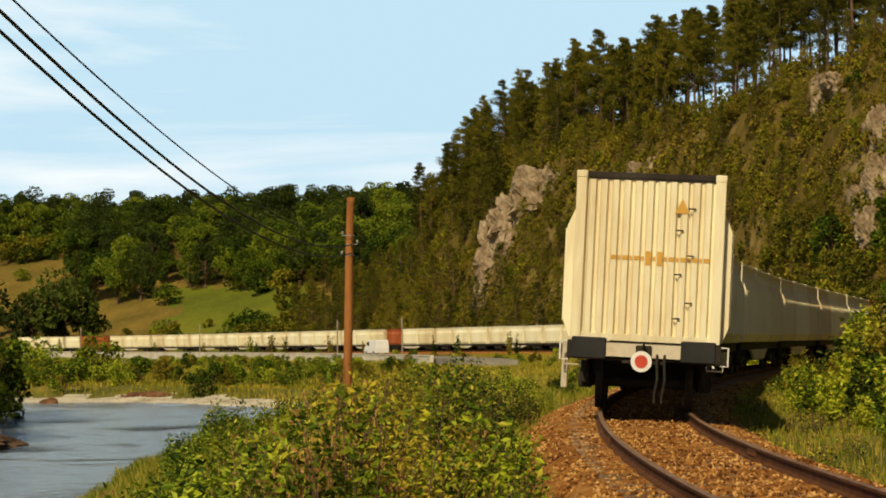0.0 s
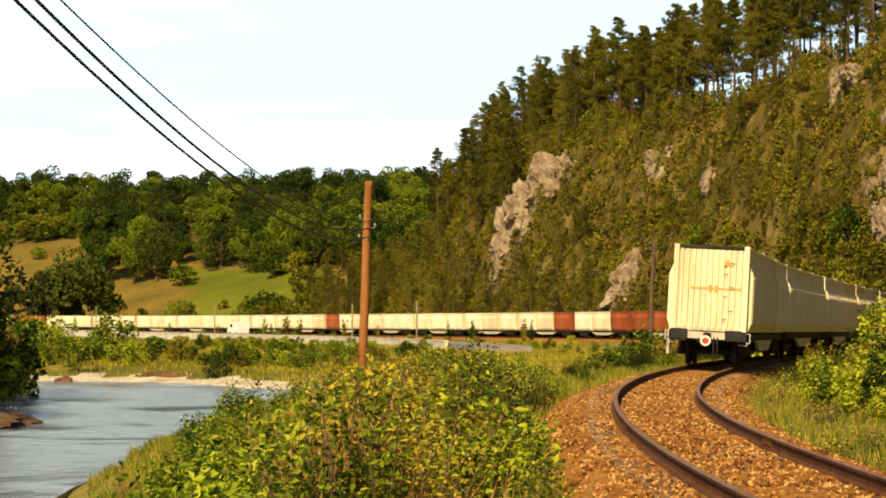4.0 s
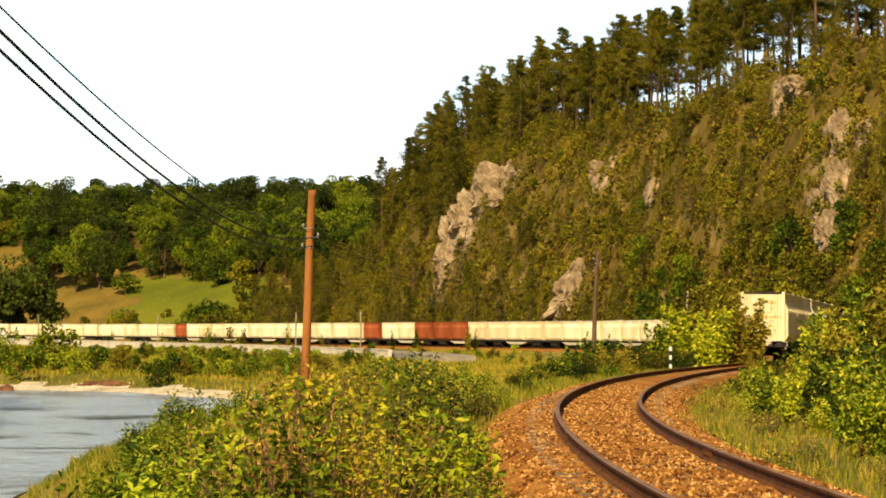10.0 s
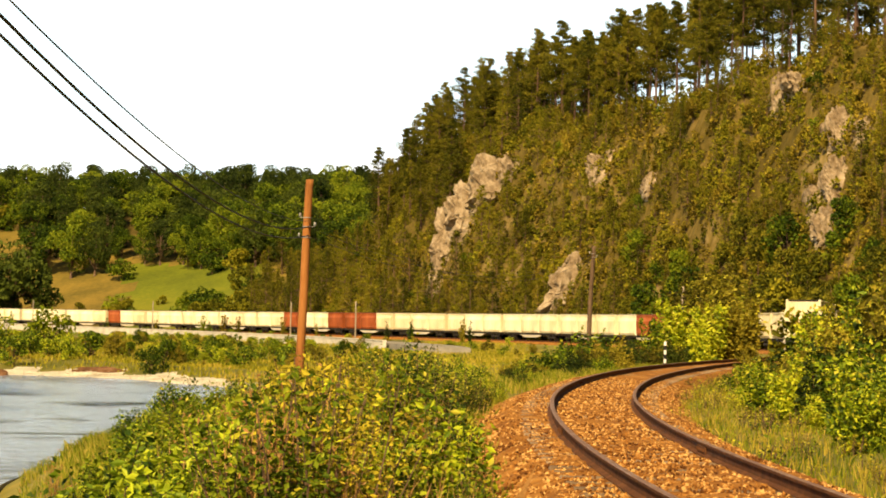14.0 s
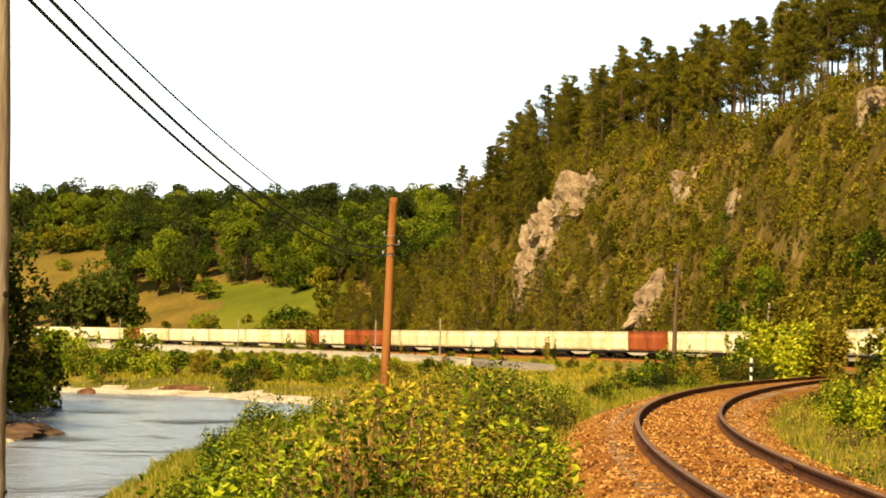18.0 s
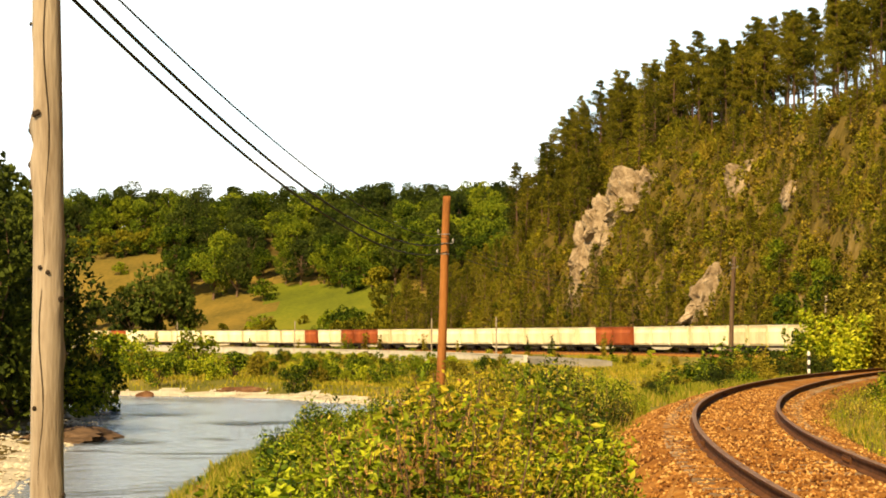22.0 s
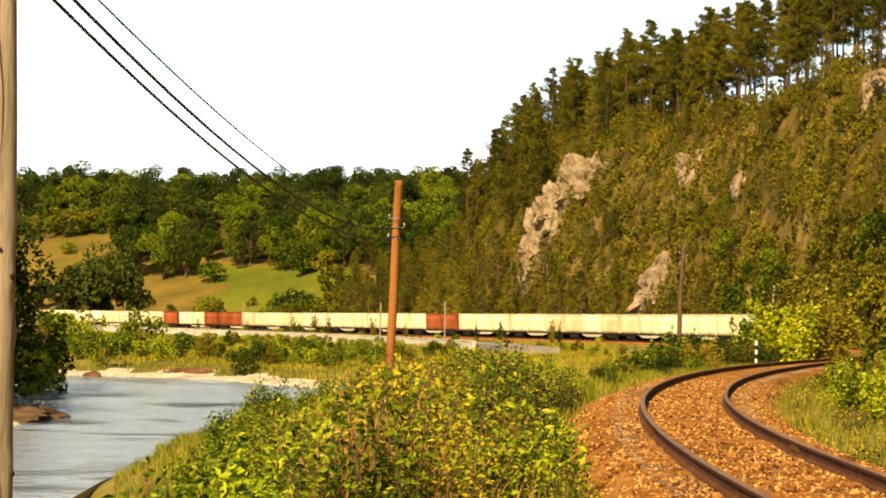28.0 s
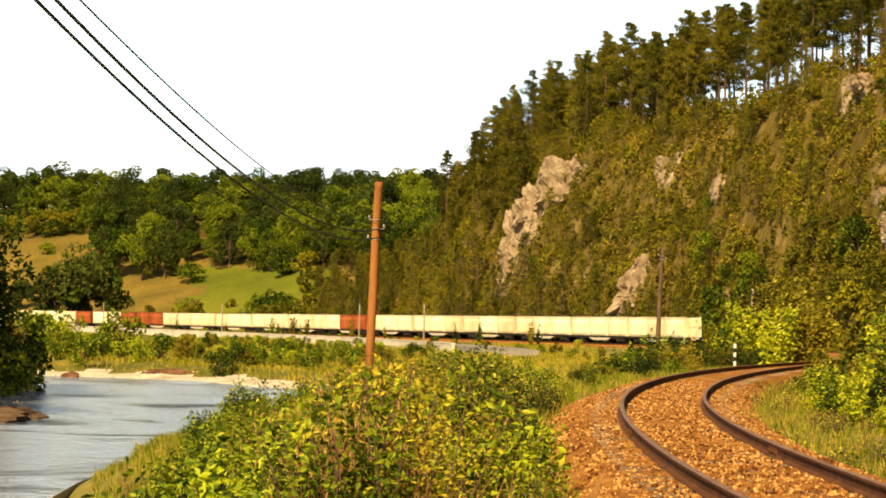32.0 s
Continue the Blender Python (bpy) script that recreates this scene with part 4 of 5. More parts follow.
def lump(name, x, y, z, w, d, h, mat, label, category, seed):
    """A rough low mass: a squashed ball, broken up at two scales."""
    nu, nv = 36, 14
    vs, fs = [], []
    for j in range(nv + 1):
        v = j / nv * math.pi
        for i in range(nu):
            u = i / nu * 2 * math.pi
            c = Vector((math.cos(u) * math.sin(v), math.sin(u) * math.sin(v), math.cos(v)))
            r = 1 + 0.35 * noise.noise(c * 1.6 + Vector((seed, 0, 0))) + 0.22 * noise.noise(c * 4.5 + Vector((0, seed, 0)))
            vs.append((c.x * w / 2 * r, c.y * d / 2 * r, c.z * h * r))
    for j in range(nv):
        for i in range(nu):
            k = (i + 1) % nu
            fs.append((j * nu + i, (j + 1) * nu + i, (j + 1) * nu + k, j * nu + k))
    ob = put(name, mesh_of(name, vs, fs, mat))
    ob.matrix_basis = pose(x, y, z)
    return tagged(ob, label, category)


lump("tree_stump", -26.1, 147.5, -3.25, 1.5, 1.0, 0.42, M["wet_wood"], "brown driftwood stump stranded in the shallows", "driftwood", 3)
lump("driftwood_log", -19.5, 150.5, -2.95, 4.5, 1.3, 0.36, M["wet_wood"], "broken brown driftwood log lying on the gravel bar", "driftwood", 8)
lump("earth_spit", -19.0, 88.5, -3.25, 4.2, 7.5, 0.55, M["bark"], "dark brown earth spit at the water's edge", "earth bank", 5)

# ---- near vegetation ----
def thicket(seed, h, width, leafmat, n_leaf, leaf, name="bush", stems=14, tops=0.0, topmat="leaves_yellow"):
    """A near bush: thin stems fanned from the ground, with single leaves along them."""
    rng = np.random.RandomState(seed)
    ob = new(name)
    b = Build()
    cs, ys = [], []
    for k in range(stems):
        q, r = rng.uniform(0, 6.28), width / 2 * rng.uniform(0.1, 1.0)
        tip = Vector((math.cos(q) * r, math.sin(q) * r, h * rng.uniform(0.55, 1.05) * (1 - 0.35 * (r / width * 2) ** 2)))
        root = Vector((math.cos(q) * r * 0.25, math.sin(q) * r * 0.25, -0.15))
        pts = limb(b, root, tip, 0.010, 0.003, rng, 4, 0.06, 4)
        m = n_leaf // stems
        t = rng.uniform(0.12, 1.04, m)
        P = np.array([[p.x, p.y, p.z] for p in pts])
        base = np.stack([np.interp(t * 4, range(5), P[:, a]) for a in range(3)], -1)
        sc = np.clip(rng.normal(size=(m, 3)), -1.5, 1.5) * (0.03 + 0.085 * width * (1.1 - 0.7 * t))[:, None]
        c = base + sc
        c = c[c[:, 2] > 0.0]
        pick = (rng.uniform(size=len(c)) < tops) & (c[:, 2] > 0.45 * h)
        cs.append(c[~pick])
        ys.append(c[pick])
    wood = part("branchwork", b, M["bark"], ob)
    if h < 0.6:
        wood["kind"] = "stuff"
    v, f = cards(np.concatenate(cs), leaf, rng, 1.0, 0.2, 0.35)
    put("leaves", mesh_of("leaves", v, f, M[leafmat]), ob)
    y = np.concatenate(ys)
    if len(y):
        v, f = cards(y, leaf, rng, 1.0, 0.2, 0.35)
        put("pale_leaves", mesh_of("pale_leaves", v, f, M[topmat]), ob, "yellowing leaves at the shoot tips")
    return ob


def dry_weed(seed, h, n=9):
    rng = np.random.RandomState(seed)
    ob = new("dry_weed")
    b = Build()
    for k in range(n):
        q, r = rng.uniform(0, 6.28), rng.uniform(0.02, 0.28) * h
        tip = Vector((math.cos(q) * r, math.sin(q) * r, h * rng.uniform(0.6, 1.05)))
        pts = limb(b, (tip.x * 0.15, tip.y * 0.15, -0.1), tip, 0.010, 0.004, rng, 4, 0.05, 4)
        for j in range(7):
            p = pts[rng.randint(2, 5)]
            limb(b, p, p + Vector(rng.normal(size=3)) * 0.07 + Vector((0, 0, 0.12)), 0.004, 0.002, rng, 3, 0.1, 2)
    part("dry_stemwork", b, M["dry_stalk"], ob)
    c = rng.normal(size=(70, 3)) * [0.16 * h, 0.16 * h, 0.2 * h] + [0, 0, 0.72 * h]
    v, f = cards(c, 0.022, rng, 0.8)
    put("seed_fluff", mesh_of("seed_fluff", v, f, M["dry_stalk"]), ob)["kind"] = "stuff"
    return ob


young_kinds = [thicket(261 + i, 3.6, 1.5, ("leaves_dark", "leaves", "leaves_olive")[i], 420, 0.15, "young_tree", 9) for i in range(3)]
spread_copies(young_kinds, [(-86.2, 500.8, 1.2), (-59.1, 466.1, 0.9), (-45.7, 443.1, 0.8), (-34.2, 421.1, 1.15), (-32.6, 418.5, 0.8), (-25.9, 404.1, 1.1), (-16.6, 385.2, 1.15), (-10.0, 371.7, 0.8), (2.3, 346.6, 0.9), (6.1, 338.6, 1.0), (13.8, 321.3, 1.15), (14.9, 318.5, 0.9)],
              "slim young tree growing beside the far line", "tree", "young trees beside the line", rng)


def bank_top(x, y):
    """Height of the thicket's top over the place: low towards the water and towards the rails."""
    drop = np.interp(x / y, [-0.135, -0.119, -0.092, -0.07, -0.054, -0.043, -0.0215, 0.0056, 0.022, 0.046, 0.06],
                     [0.072, 0.050, 0.035, 0.032, 0.028, 0.0225, 0.0175, 0.013, 0.012, 0.0165, 0.023])
    return 1.35 - drop * y


broad_kinds = [thicket(201, 1.35, 1.5, "leaves_bush", 3200, 0.040, tops=0.05), thicket(204, 1.2, 1.6, "leaves", 3000, 0.042, tops=0.06),
               thicket(209, 1.3, 1.4, "leaves_broad", 3000, 0.044, stems=18), thicket(210, 1.2, 1.3, "leaves_broad", 3000, 0.034, stems=24, tops=0.12)]
fine_kinds = [thicket(206, 1.1, 1.3, "leaves_herb", 3000, 0.026, stems=30), thicket(207, 1.3, 1.1, "leaves_herb", 2600, 0.024, stems=34, tops=0.2, topmat="leaves_bush"),
              thicket(208, 1.2, 1.2, "leaves_herb", 2400, 0.022, stems=36), thicket(211, 1.25, 1.2, "leaves", 2800, 0.028, stems=28, tops=0.06)]
mixed_kinds = [thicket(202, 1.3, 1.3, "leaves_broad", 2400, 0.040, tops=0.14), thicket(205, 1.3, 1.2, "leaves_bush", 2400, 0.030, stems=28, tops=0.10),
               thicket(212, 1.2, 1.2, "leaves_herb", 2800, 0.026, stems=32), thicket(213, 1.3, 1.1, "leaves_dark", 2400, 0.034, stems=26, tops=0.18)]
near_spots = []
for x, y, _ in sample(205, -9, 3.3, 15.3, 58, lambda x, y, d, ty: (x / y > -0.121 + 0.008 * np.sin(y * 1.9)) & (d < -2.3 - 0.2 * np.sin(y * 0.7)) & (polygon_distance(x, y, RIVER) > 0.8) & (d > -10.5), 0.72):
    room = (bank_top(x, y) - ground_at(x, y)) * np.interp(line_distance(np.array([x]), np.array([y]))[0][0], [-3.4, -2.3], [1.0, 0.58])
    if room > 0.2:
        near_spots.append((x, y, float(np.clip(room * rng.choice([0.5, 0.68, 0.85, 1.0, 1.14]) * rng.uniform(0.9, 1.06) / 1.3, 0.22, 1.5))))
bush_text = "leafy green bush with some yellowing leaves on the bank"
spread_copies(broad_kinds, [p for p in near_spots if p[0] / p[1] < -0.052], bush_text, "bush", "bushes beside the track", rng)
spread_copies(fine_kinds, [p for p in near_spots if -0.052 <= p[0] / p[1] < 0.008], "olive-brown herb thicket with fine leaves on the bank", "bush", "bushes beside the track", rng)
spread_copies(mixed_kinds, [p for p in near_spots if p[0] / p[1] >= 0.008], bush_text, "bush", "bushes beside the track", rng)
weed_kinds = [dry_weed(301, 1.3), dry_weed(302, 1.1, 7), dry_weed(303, 0.9, 8)]
spread_copies(weed_kinds, [(-0.55, 15.7, 1.2), (-0.8, 15.4, 1.15), (-0.15, 16.0, 1.1), (-0.95, 15.6, 1.0), (-0.72, 16.3, 1.1), (-1.3, 17.2, 0.95), (-1.1, 17.6, 0.85), (-0.85, 18.4, 0.9), (-0.5, 17.0, 0.7), (-1.6, 18.9, 0.8), (-2.5, 19.5, 0.8), (-0.2, 22, 0.8), (-1.6, 27, 0.9), (-3.6, 23, 0.9), (-4.6, 31, 1.0), (0.1, 20.2, 0.7), (0.2, 26, 0.8)],
              "dry brown weed with bare seed stalks", "weed", "dry weeds on the bank", rng)

tall_kinds = [thicket(241, 1.4, 0.35, "leaves_olive", 150, 0.020, "tall_weed", 6), thicket(242, 1.3, 0.3, "leaves_bush", 130, 0.022, "tall_weed", 5)]
spread_copies(tall_kinds, [(-3.05, 20.0, 0.95), (-2.85, 19.6, 0.8), (-3.25, 20.6, 0.9), (-2.6, 19.0, 0.85), (-2.45, 18.4, 0.7), (-3.5, 23.0, 0.9), (-2.2, 16.9, 0.7), (0.9, 30, 0.9), (0.2, 33, 1.0), (-2.0, 36, 1.2)],
              "thin green weed with sparse leaves", "weed", "tall weeds on the bank", rng)

verge_kinds = [thicket(211, 2.4, 2.2, "leaves_bush", 2600, 0.085, "roadside_bush", tops=0.06),
               thicket(212, 2.2, 2.4, "leaves_dark", 2600, 0.09, "roadside_bush"),
               thicket(213, 2.6, 2.0, "leaves_olive", 2600, 0.07, "roadside_bush", 20, 0.15),
               thicket(214, 2.0, 2.2, "leaves_bush", 2400, 0.075, "roadside_bush", 18, 0.12)]
verge_spots = [(7.35, 31.5, 0.7), (7.8, 33, 0.8), (8.1, 35, 0.9), (7.15, 30, 0.5), (8.4, 41, 0.55), (9.3, 44, 0.7), (8.7, 46.5, 0.55), (9.9, 40, 1.0), (10.4, 47, 1.0), (9.5, 51, 0.55), (11.2, 51, 1.15), (10.3, 55, 0.55), (12.2, 56, 1.2), (9.3, 38.5, 0.8), (11.6, 45, 1.25), (8.0, 37.0, 0.4), (10.9, 60, 0.55), (12.6, 61, 0.7)]
for x, y, _ in sample(75, 6, 26, 37, 112, lambda x, y, d, ty: (d > 3.3 + 0.35 * np.sin(y)) & (d < 11) & in_view(x, y, 0.03) & (x / y > 0.166), 1.35):
    d = float(line_distance(np.array([x]), np.array([y]))[0][0])
    if x / y < 0.214:
        tall = (1.30 - 0.0052 * y - ground_at(x, y)) * rng.uniform(0.6, 1.0)
    else:
        tall = np.interp(x / y, [0.214, 0.225, 0.26], [2.0, 2.7, 3.3]) * rng.uniform(0.75, 1.05)
    verge_spots.append((x, y, float(max(0.25, tall / 2.4 * np.interp(d, [3.3, 5], [0.75, 1.0])))))
spread_copies(verge_kinds, verge_spots, "dense green bush growing beside the rails", "bush", "bushes beside the rails", rng)
herb_kinds = [thicket(251 + i, 0.42, 0.55, ("leaves_herb", "leaves_bush", "leaves_olive")[i], 260, 0.022, "verge_herb", 12, 0.1) for i in range(3)]
spread_copies(herb_kinds, sample(90, 3.5, 16, 17, 80, lambda x, y, d, ty: (d > 1.75) & (d < 4.5) & (x / y < 0.26), 0.6), "small yellow-green herb on the verge", "herb", "herbs on the verge", rng, 0.5, 1.4)
sap_kinds = [thicket(221, 5.2, 2.6, "leaves_olive", 3000, 0.14, "sapling", 16, 0.15), thicket(222, 4.6, 2.8, "leaves_bush", 2800, 0.14, "sapling", 16, 0.1)]
spread_copies(sap_kinds, [(18.8, 117, 1.15), (20.6, 123, 1.2), (17.6, 121, 1.0), (19.2, 128, 1.15), (22.0, 131, 1.15), (16.2, 119, 0.75), (19.8, 113, 1.0), (18.0, 112, 0.9), (21.2, 119, 0.8), (23.6, 136, 1.2), (33, 152, 0.8), (31, 140, 0.9), (36, 150, 1.0)],
              "olive-green sapling beside the curve", "sapling", "saplings by the curve", rng, 0.8, 1.1)
mound_spots = sample(46, 1, 18, 60, 125, lambda x, y, d, ty: (d < -3.6) & (d > -12) & (x / y > 0.0), 1.6)
mound_kinds = [thicket(231 + i, 1.7, 2.4, ("leaves_olive", "leaves_bush", "leaves_dark")[i], 2000, 0.08, "low_bush", 18) for i in range(3)]
spread_copies(mound_kinds, [(x, y, float(np.interp(y, [60, 80, 100, 120], [0.35, 0.45, 0.8, 0.95]) * rng.uniform(0.7, 1.1))) for x, y, _ in mound_spots] + [(11.2, 113, 1.5), (12.3, 112, 1.35), (10.3, 114, 1.2), (12.3, 107, 1.15), (13.4, 109, 1.1), (11.2, 105, 1.0), (8.8, 92, 0.7)],
              "low olive bush on the railway embankment", "bush", "bushes on the embankment", rng)


def grass_stuff(name, spots, height, width, material, label, seed):
    """Blades of grass in one mesh: three-sided, bent, tapering."""
    rng = np.random.RandomState(seed)
    P = np.array([(x, y) for x, y in spots])
    z = ground_height(P[:, 0], P[:, 1])
    n = len(P)
    q = rng.uniform(0, 6.28, n)
    h = height * rng.uniform(0.4, 1.2, n)
    w = width * rng.uniform(0.6, 1.3, n)
    bend = h[:, None] * rng.normal(size=(n, 2)) * 0.28
    dx, dy = np.cos(q) * w, np.sin(q) * w
    v = np.stack([np.stack([P[:, 0] - dx, P[:, 1] - dy, z - 0.03], -1), np.stack([P[:, 0] + dx, P[:, 1] + dy, z - 0.03], -1),
                  np.stack([P[:, 0] + bend[:, 0] * 0.4 + dx * 0.7, P[:, 1] + bend[:, 1] * 0.4 + dy * 0.7, z + h * 0.6], -1),
                  np.stack([P[:, 0] + bend[:, 0], P[:, 1] + bend[:, 1], z + h], -1),
                  np.stack([P[:, 0] + bend[:, 0] * 0.4 - dx * 0.7, P[:, 1] + bend[:, 1] * 0.4 - dy * 0.7, z + h * 0.6], -1)], 1).reshape(-1, 3)
    i = np.arange(n)[:, None] * 5
    f = [tuple(r) for r in (i + [[0, 1, 2, 3, 4]])]
    return tagged(put(name, mesh_of(name, v, f, material)), label, "grass", kind="stuff")


def scatter(n, x0, x1, y0, y1, keep, power=1.0):
    X = rng.uniform(x0, x1, n)
    Y = y0 + (y1 - y0) * rng.uniform(0, 1, n) ** power
    d, ty, _ = line_distance(X, Y)
    ok = keep(X, Y, d, ty)
    return np.stack([X[ok], Y[ok]], -1)


grass_stuff("grass", scatter(60000, -9, 3, 13, 62, lambda x, y, d, ty: (d < -1.95 - 0.25 * np.sin(y * 1.3)) & (x / y > -0.145) & (x / y < 0.08) & (polygon_distance(x, y, RIVER) > 1.2), 1.4), 0.34, 0.011, M["blades"], "tangled green and dry grass on the bank", 5)
grass_stuff("verge_grass", scatter(60000, 4, 22, 18, 110, lambda x, y, d, ty: (d > 1.8 + 0.25 * np.sin(y)) & (d < 9) & (x / y < 0.28), 1.3), 0.15, 0.012, M["blades"], "green and straw-coloured grass on the verge", 6)
grass_stuff("embankment_grass", scatter(50000, -4, 22, 58, 130, lambda x, y, d, ty: (d < -1.95) & (d > -16) & (x / y > -0.06)), 0.34, 0.02, M["blades"], "rough grass on the embankment", 7)
grass_stuff("flats_grass", scatter(70000, -62, 22, 128, 330, lambda x, y, d, ty: in_view(x, y) & (d < -4) & (polygon_distance(x, y, RIVER) > np.where(x < -10, 3.6, 2.5))), 0.36, 0.06, M["flats"], "rough grass and herbs on the river flats", 8)

grass_stuff("bank_grass", scatter(26000, -10, -1, 13, 62, lambda x, y, d, ty: (x / y > -0.165) & (x / y < -0.09) & (polygon_distance(x, y, RIVER) > 0.7), 1.3), 0.20, 0.011, M["blades"], "rough grass along the edge of the near bank", 13)
grass_stuff("straw_grass", scatter(22000, 4, 18, 17, 90, lambda x, y, d, ty: (d > 1.7) & (d < 6) & (x / y < 0.28) & (np.sin(x * 2.3) + np.sin(y * 1.7 + x) > 0.3), 1.4), 0.22, 0.008, M["straw"], "patches of yellow straw grass on the verge", 12)
grass_stuff("dry_grass", scatter(3500, -5, 2.2, 14.5, 40, lambda x, y, d, ty: (d < -2.3) & (x / y > -0.10) & (x / y < 0.06) & (np.sin(x * 2.1 + y * 0.8) > -0.5), 1.6), 0.85, 0.004, M["dry_stalk"], "tall dry grass stems among the bushes", 9)
grass_stuff("tall_grass", scatter(22000, -6, 2.8, 14.5, 48, lambda x, y, d, ty: (d < -2.2) & (x / y > -0.125) & (x / y < 0.07), 1.5), 0.42, 0.007, M["blades"], "tall green grass and herbs among the bushes", 10)

# ---- poles and wires ----
def pole(x, y, z0, z1, r0, r1, lean, mat, label, knots=0, seed=1, clamps=()):
    rng = np.random.RandomState(seed)
    ob = new("utility_pole")
    ob.matrix_basis = Matrix.Translation((x, y, z0))
    H = z1 - z0
    n, sides = 44, 18
    vs, fs = [], []
    ks = [(rng.uniform(0.04, 0.98) * H, rng.uniform(0, 6.28), rng.uniform(0.35, 1.0)) for _ in range(knots)]
    for j in range(n + 1):
        t = j / n
        r = r0 + (r1 - r0) * t
        cx0 = lean[0] * t * H + 0.012 * math.sin(t * 7 + seed)
        cy0 = lean[1] * t * H
        for i in range(sides):
            q = 2 * math.pi * i / sides
            rr = r * (1 + 0.03 * noise.noise(Vector((math.cos(q) * 1.5, math.sin(q) * 1.5, t * H * 0.9 + seed))))
            for kz, kq, ka in ks:
                dq = (q - kq + math.pi) % (2 * math.pi) - math.pi
                rr += 0.040 * ka * math.exp(-((t * H - kz) / 0.06) ** 2 - (dq / 0.36) ** 2)
            vs.append((cx0 + rr * math.cos(q), cy0 + rr * math.sin(q), t * H))
    for j in range(n):
        for i in range(sides):
            k = (i + 1) % sides
            fs.append((j * sides + i, j * sides + k, (j + 1) * sides + k, (j + 1) * sides + i))
    fs.append(tuple(n * sides + i for i in range(sides)))
    put("shaft", mesh_of("shaft", vs, fs, mat, smooth=True), ob)
    for kz, kq, ka in ks:                       # dark knot hearts
        t = kz / H
        r = r0 + (r1 - r0) * t + 0.040 * ka - 0.006
        b = Build()
        c = Vector((lean[0] * kz + 0.012 * math.sin(t * 7 + seed) + r * math.cos(kq), lean[1] * kz + r * math.sin(kq), kz))
        out = Vector((math.cos(kq), math.sin(kq), 0))
        b.tube([c, c + out * 0.012], [0.022 * ka + 0.008, 0.014 * ka + 0.005], 8)
        part("knot", b, M["crack"], ob)
    if knots:                                   # drying cracks
        for q0, za, zb in ((-1.75, 0.30, 0.62), (-1.45, 0.62, 0.99), (-1.95, 0.02, 0.28), (-1.2, 0.1, 0.3)):
            b = Build()
            pts = []
            for j in range(15):
                t = za + (zb - za) * j / 14
                q = q0 + 0.16 * math.sin(j * 0.8 + q0)
                r = r0 + (r1 - r0) * t + 0.0015
                pts.append((lean[0] * t * H + 0.012 * math.sin(t * 7 + seed) + r * math.cos(q), lean[1] * t * H + r * math.sin(q), t * H))
            b.tube(pts, [0.001 + 0.005 * math.sin(math.pi * j / 14) for j in range(15)], 5)
            part("crack", b, M["crack"], ob, "dark drying crack")
    for zc, side in clamps:
        b = Build()
        r = r0 + (r1 - r0) * (zc - z0) / H
        cx0, hz = lean[0] * (zc - z0), zc - z0
        b.tube([(cx0 + (r + 0.008) * math.cos(q * math.pi / 8), (r + 0.008) * math.sin(q * math.pi / 8), hz) for q in range(17)], 0.014, 5, caps=False)
        b.tube([(cx0 + side * r, 0, hz), (cx0 + side * (r + 0.10), 0, hz), (cx0 + side * (r + 0.10), 0, hz + 0.05)], 0.012, 6)
        b.tube([(cx0 + side * (r + 0.10), 0, hz + 0.04), (cx0 + side * (r + 0.10), 0, hz + 0.09), (cx0 + side * (r + 0.10), 0, hz + 0.13)], [0.03, 0.034, 0.02], 8)
        part("wire_clamp", b, M["steel"], ob, "steel clamp with an insulator")
    return tagged(ob, label, "utility pole", "poles along the line")


pole(-3.546, 16.2, -1.8, 4.75, 0.142, 0.106, (-0.015, 0), M["pole_grey"], "weathered grey wooden pole with knots and cracks", 34, 3, ((4.04, 1), (4.21, 1), (4.39, 1)))
pole(-2.064, 58.0, -2.0, 5.16, 0.135, 0.105, (0.034, 0), M["pole_brown"], "reddish-brown wooden pole with wire clamps", 0, 5, ((3.85, 1), (3.55, -1), (4.1, -1)))
pole(11.95, 116.0, -1.4, 5.62, 0.14, 0.11, (0.036, 0), M["bark"], "dark brown wooden pole beside the curve", 0, 7, ((5.2, -1), (5.0, 1)))
pole(24.6, 166.0, -1.6, 4.4, 0.13, 0.10, (0.01, 0), M["pole_grey"], "grey wooden pole half hidden by saplings", 0, 8, ((4.0, 1),))
for x, y in ((-44.5, 424), (-13.0, 331), (-2.5, 300), (-76, 470)):
    g = ground_at(x, y)
    pole(x, y, g - 0.3, g + 6.2, 0.13, 0.10, (0.0, 0), M["pole_grey"], "thin grey pole beside the far line", 0, int(y) % 9 + 1, ((g + 5.7, 1),))


def wire(name, a, b, sag, r):
    a, b = Vector(a), Vector(b)
    pts = []
    for i in range(33):
        t = i / 32
        p = a.lerp(b, t)
        p.z -= 4 * sag * t * (1 - t)
        pts.append(p)
    bb = Build()
    bb.tube(pts, r, 6)
    return tagged(put(name, bb.mesh(name, M["cable"], True)), "black overhead cable sagging between wooden poles", "cable", "cables between the poles", )


for (za, zb, zc, sag, r) in ((4.06, 3.61, 5.0, 0.76, 0.016), (4.23, 3.85, 5.2, 0.76, 0.017), (4.41, 4.01, 5.3, 0.60, 0.010)):
    wire("overhead_cable", (-3.52, 16.2, za), (-1.83, 58.0, zb), sag, r)
    wire("overhead_cable", (-1.83, 58.0, zb), (12.15, 116.0, zc), 1.35, r * 0.45)
    wire("overhead_cable", (12.15, 116.0, zc), (24.65, 166.0, zc - 1.1), 0.9, r * 0.45)
    wire("overhead_cable", (-3.52, 16.2, za), (-4.6, -26.0, za + 0.3), 0.4, r)

# white and black marker post
post = new("marker_post")
post.matrix_basis = pose(13.35, 95.0, -0.62)
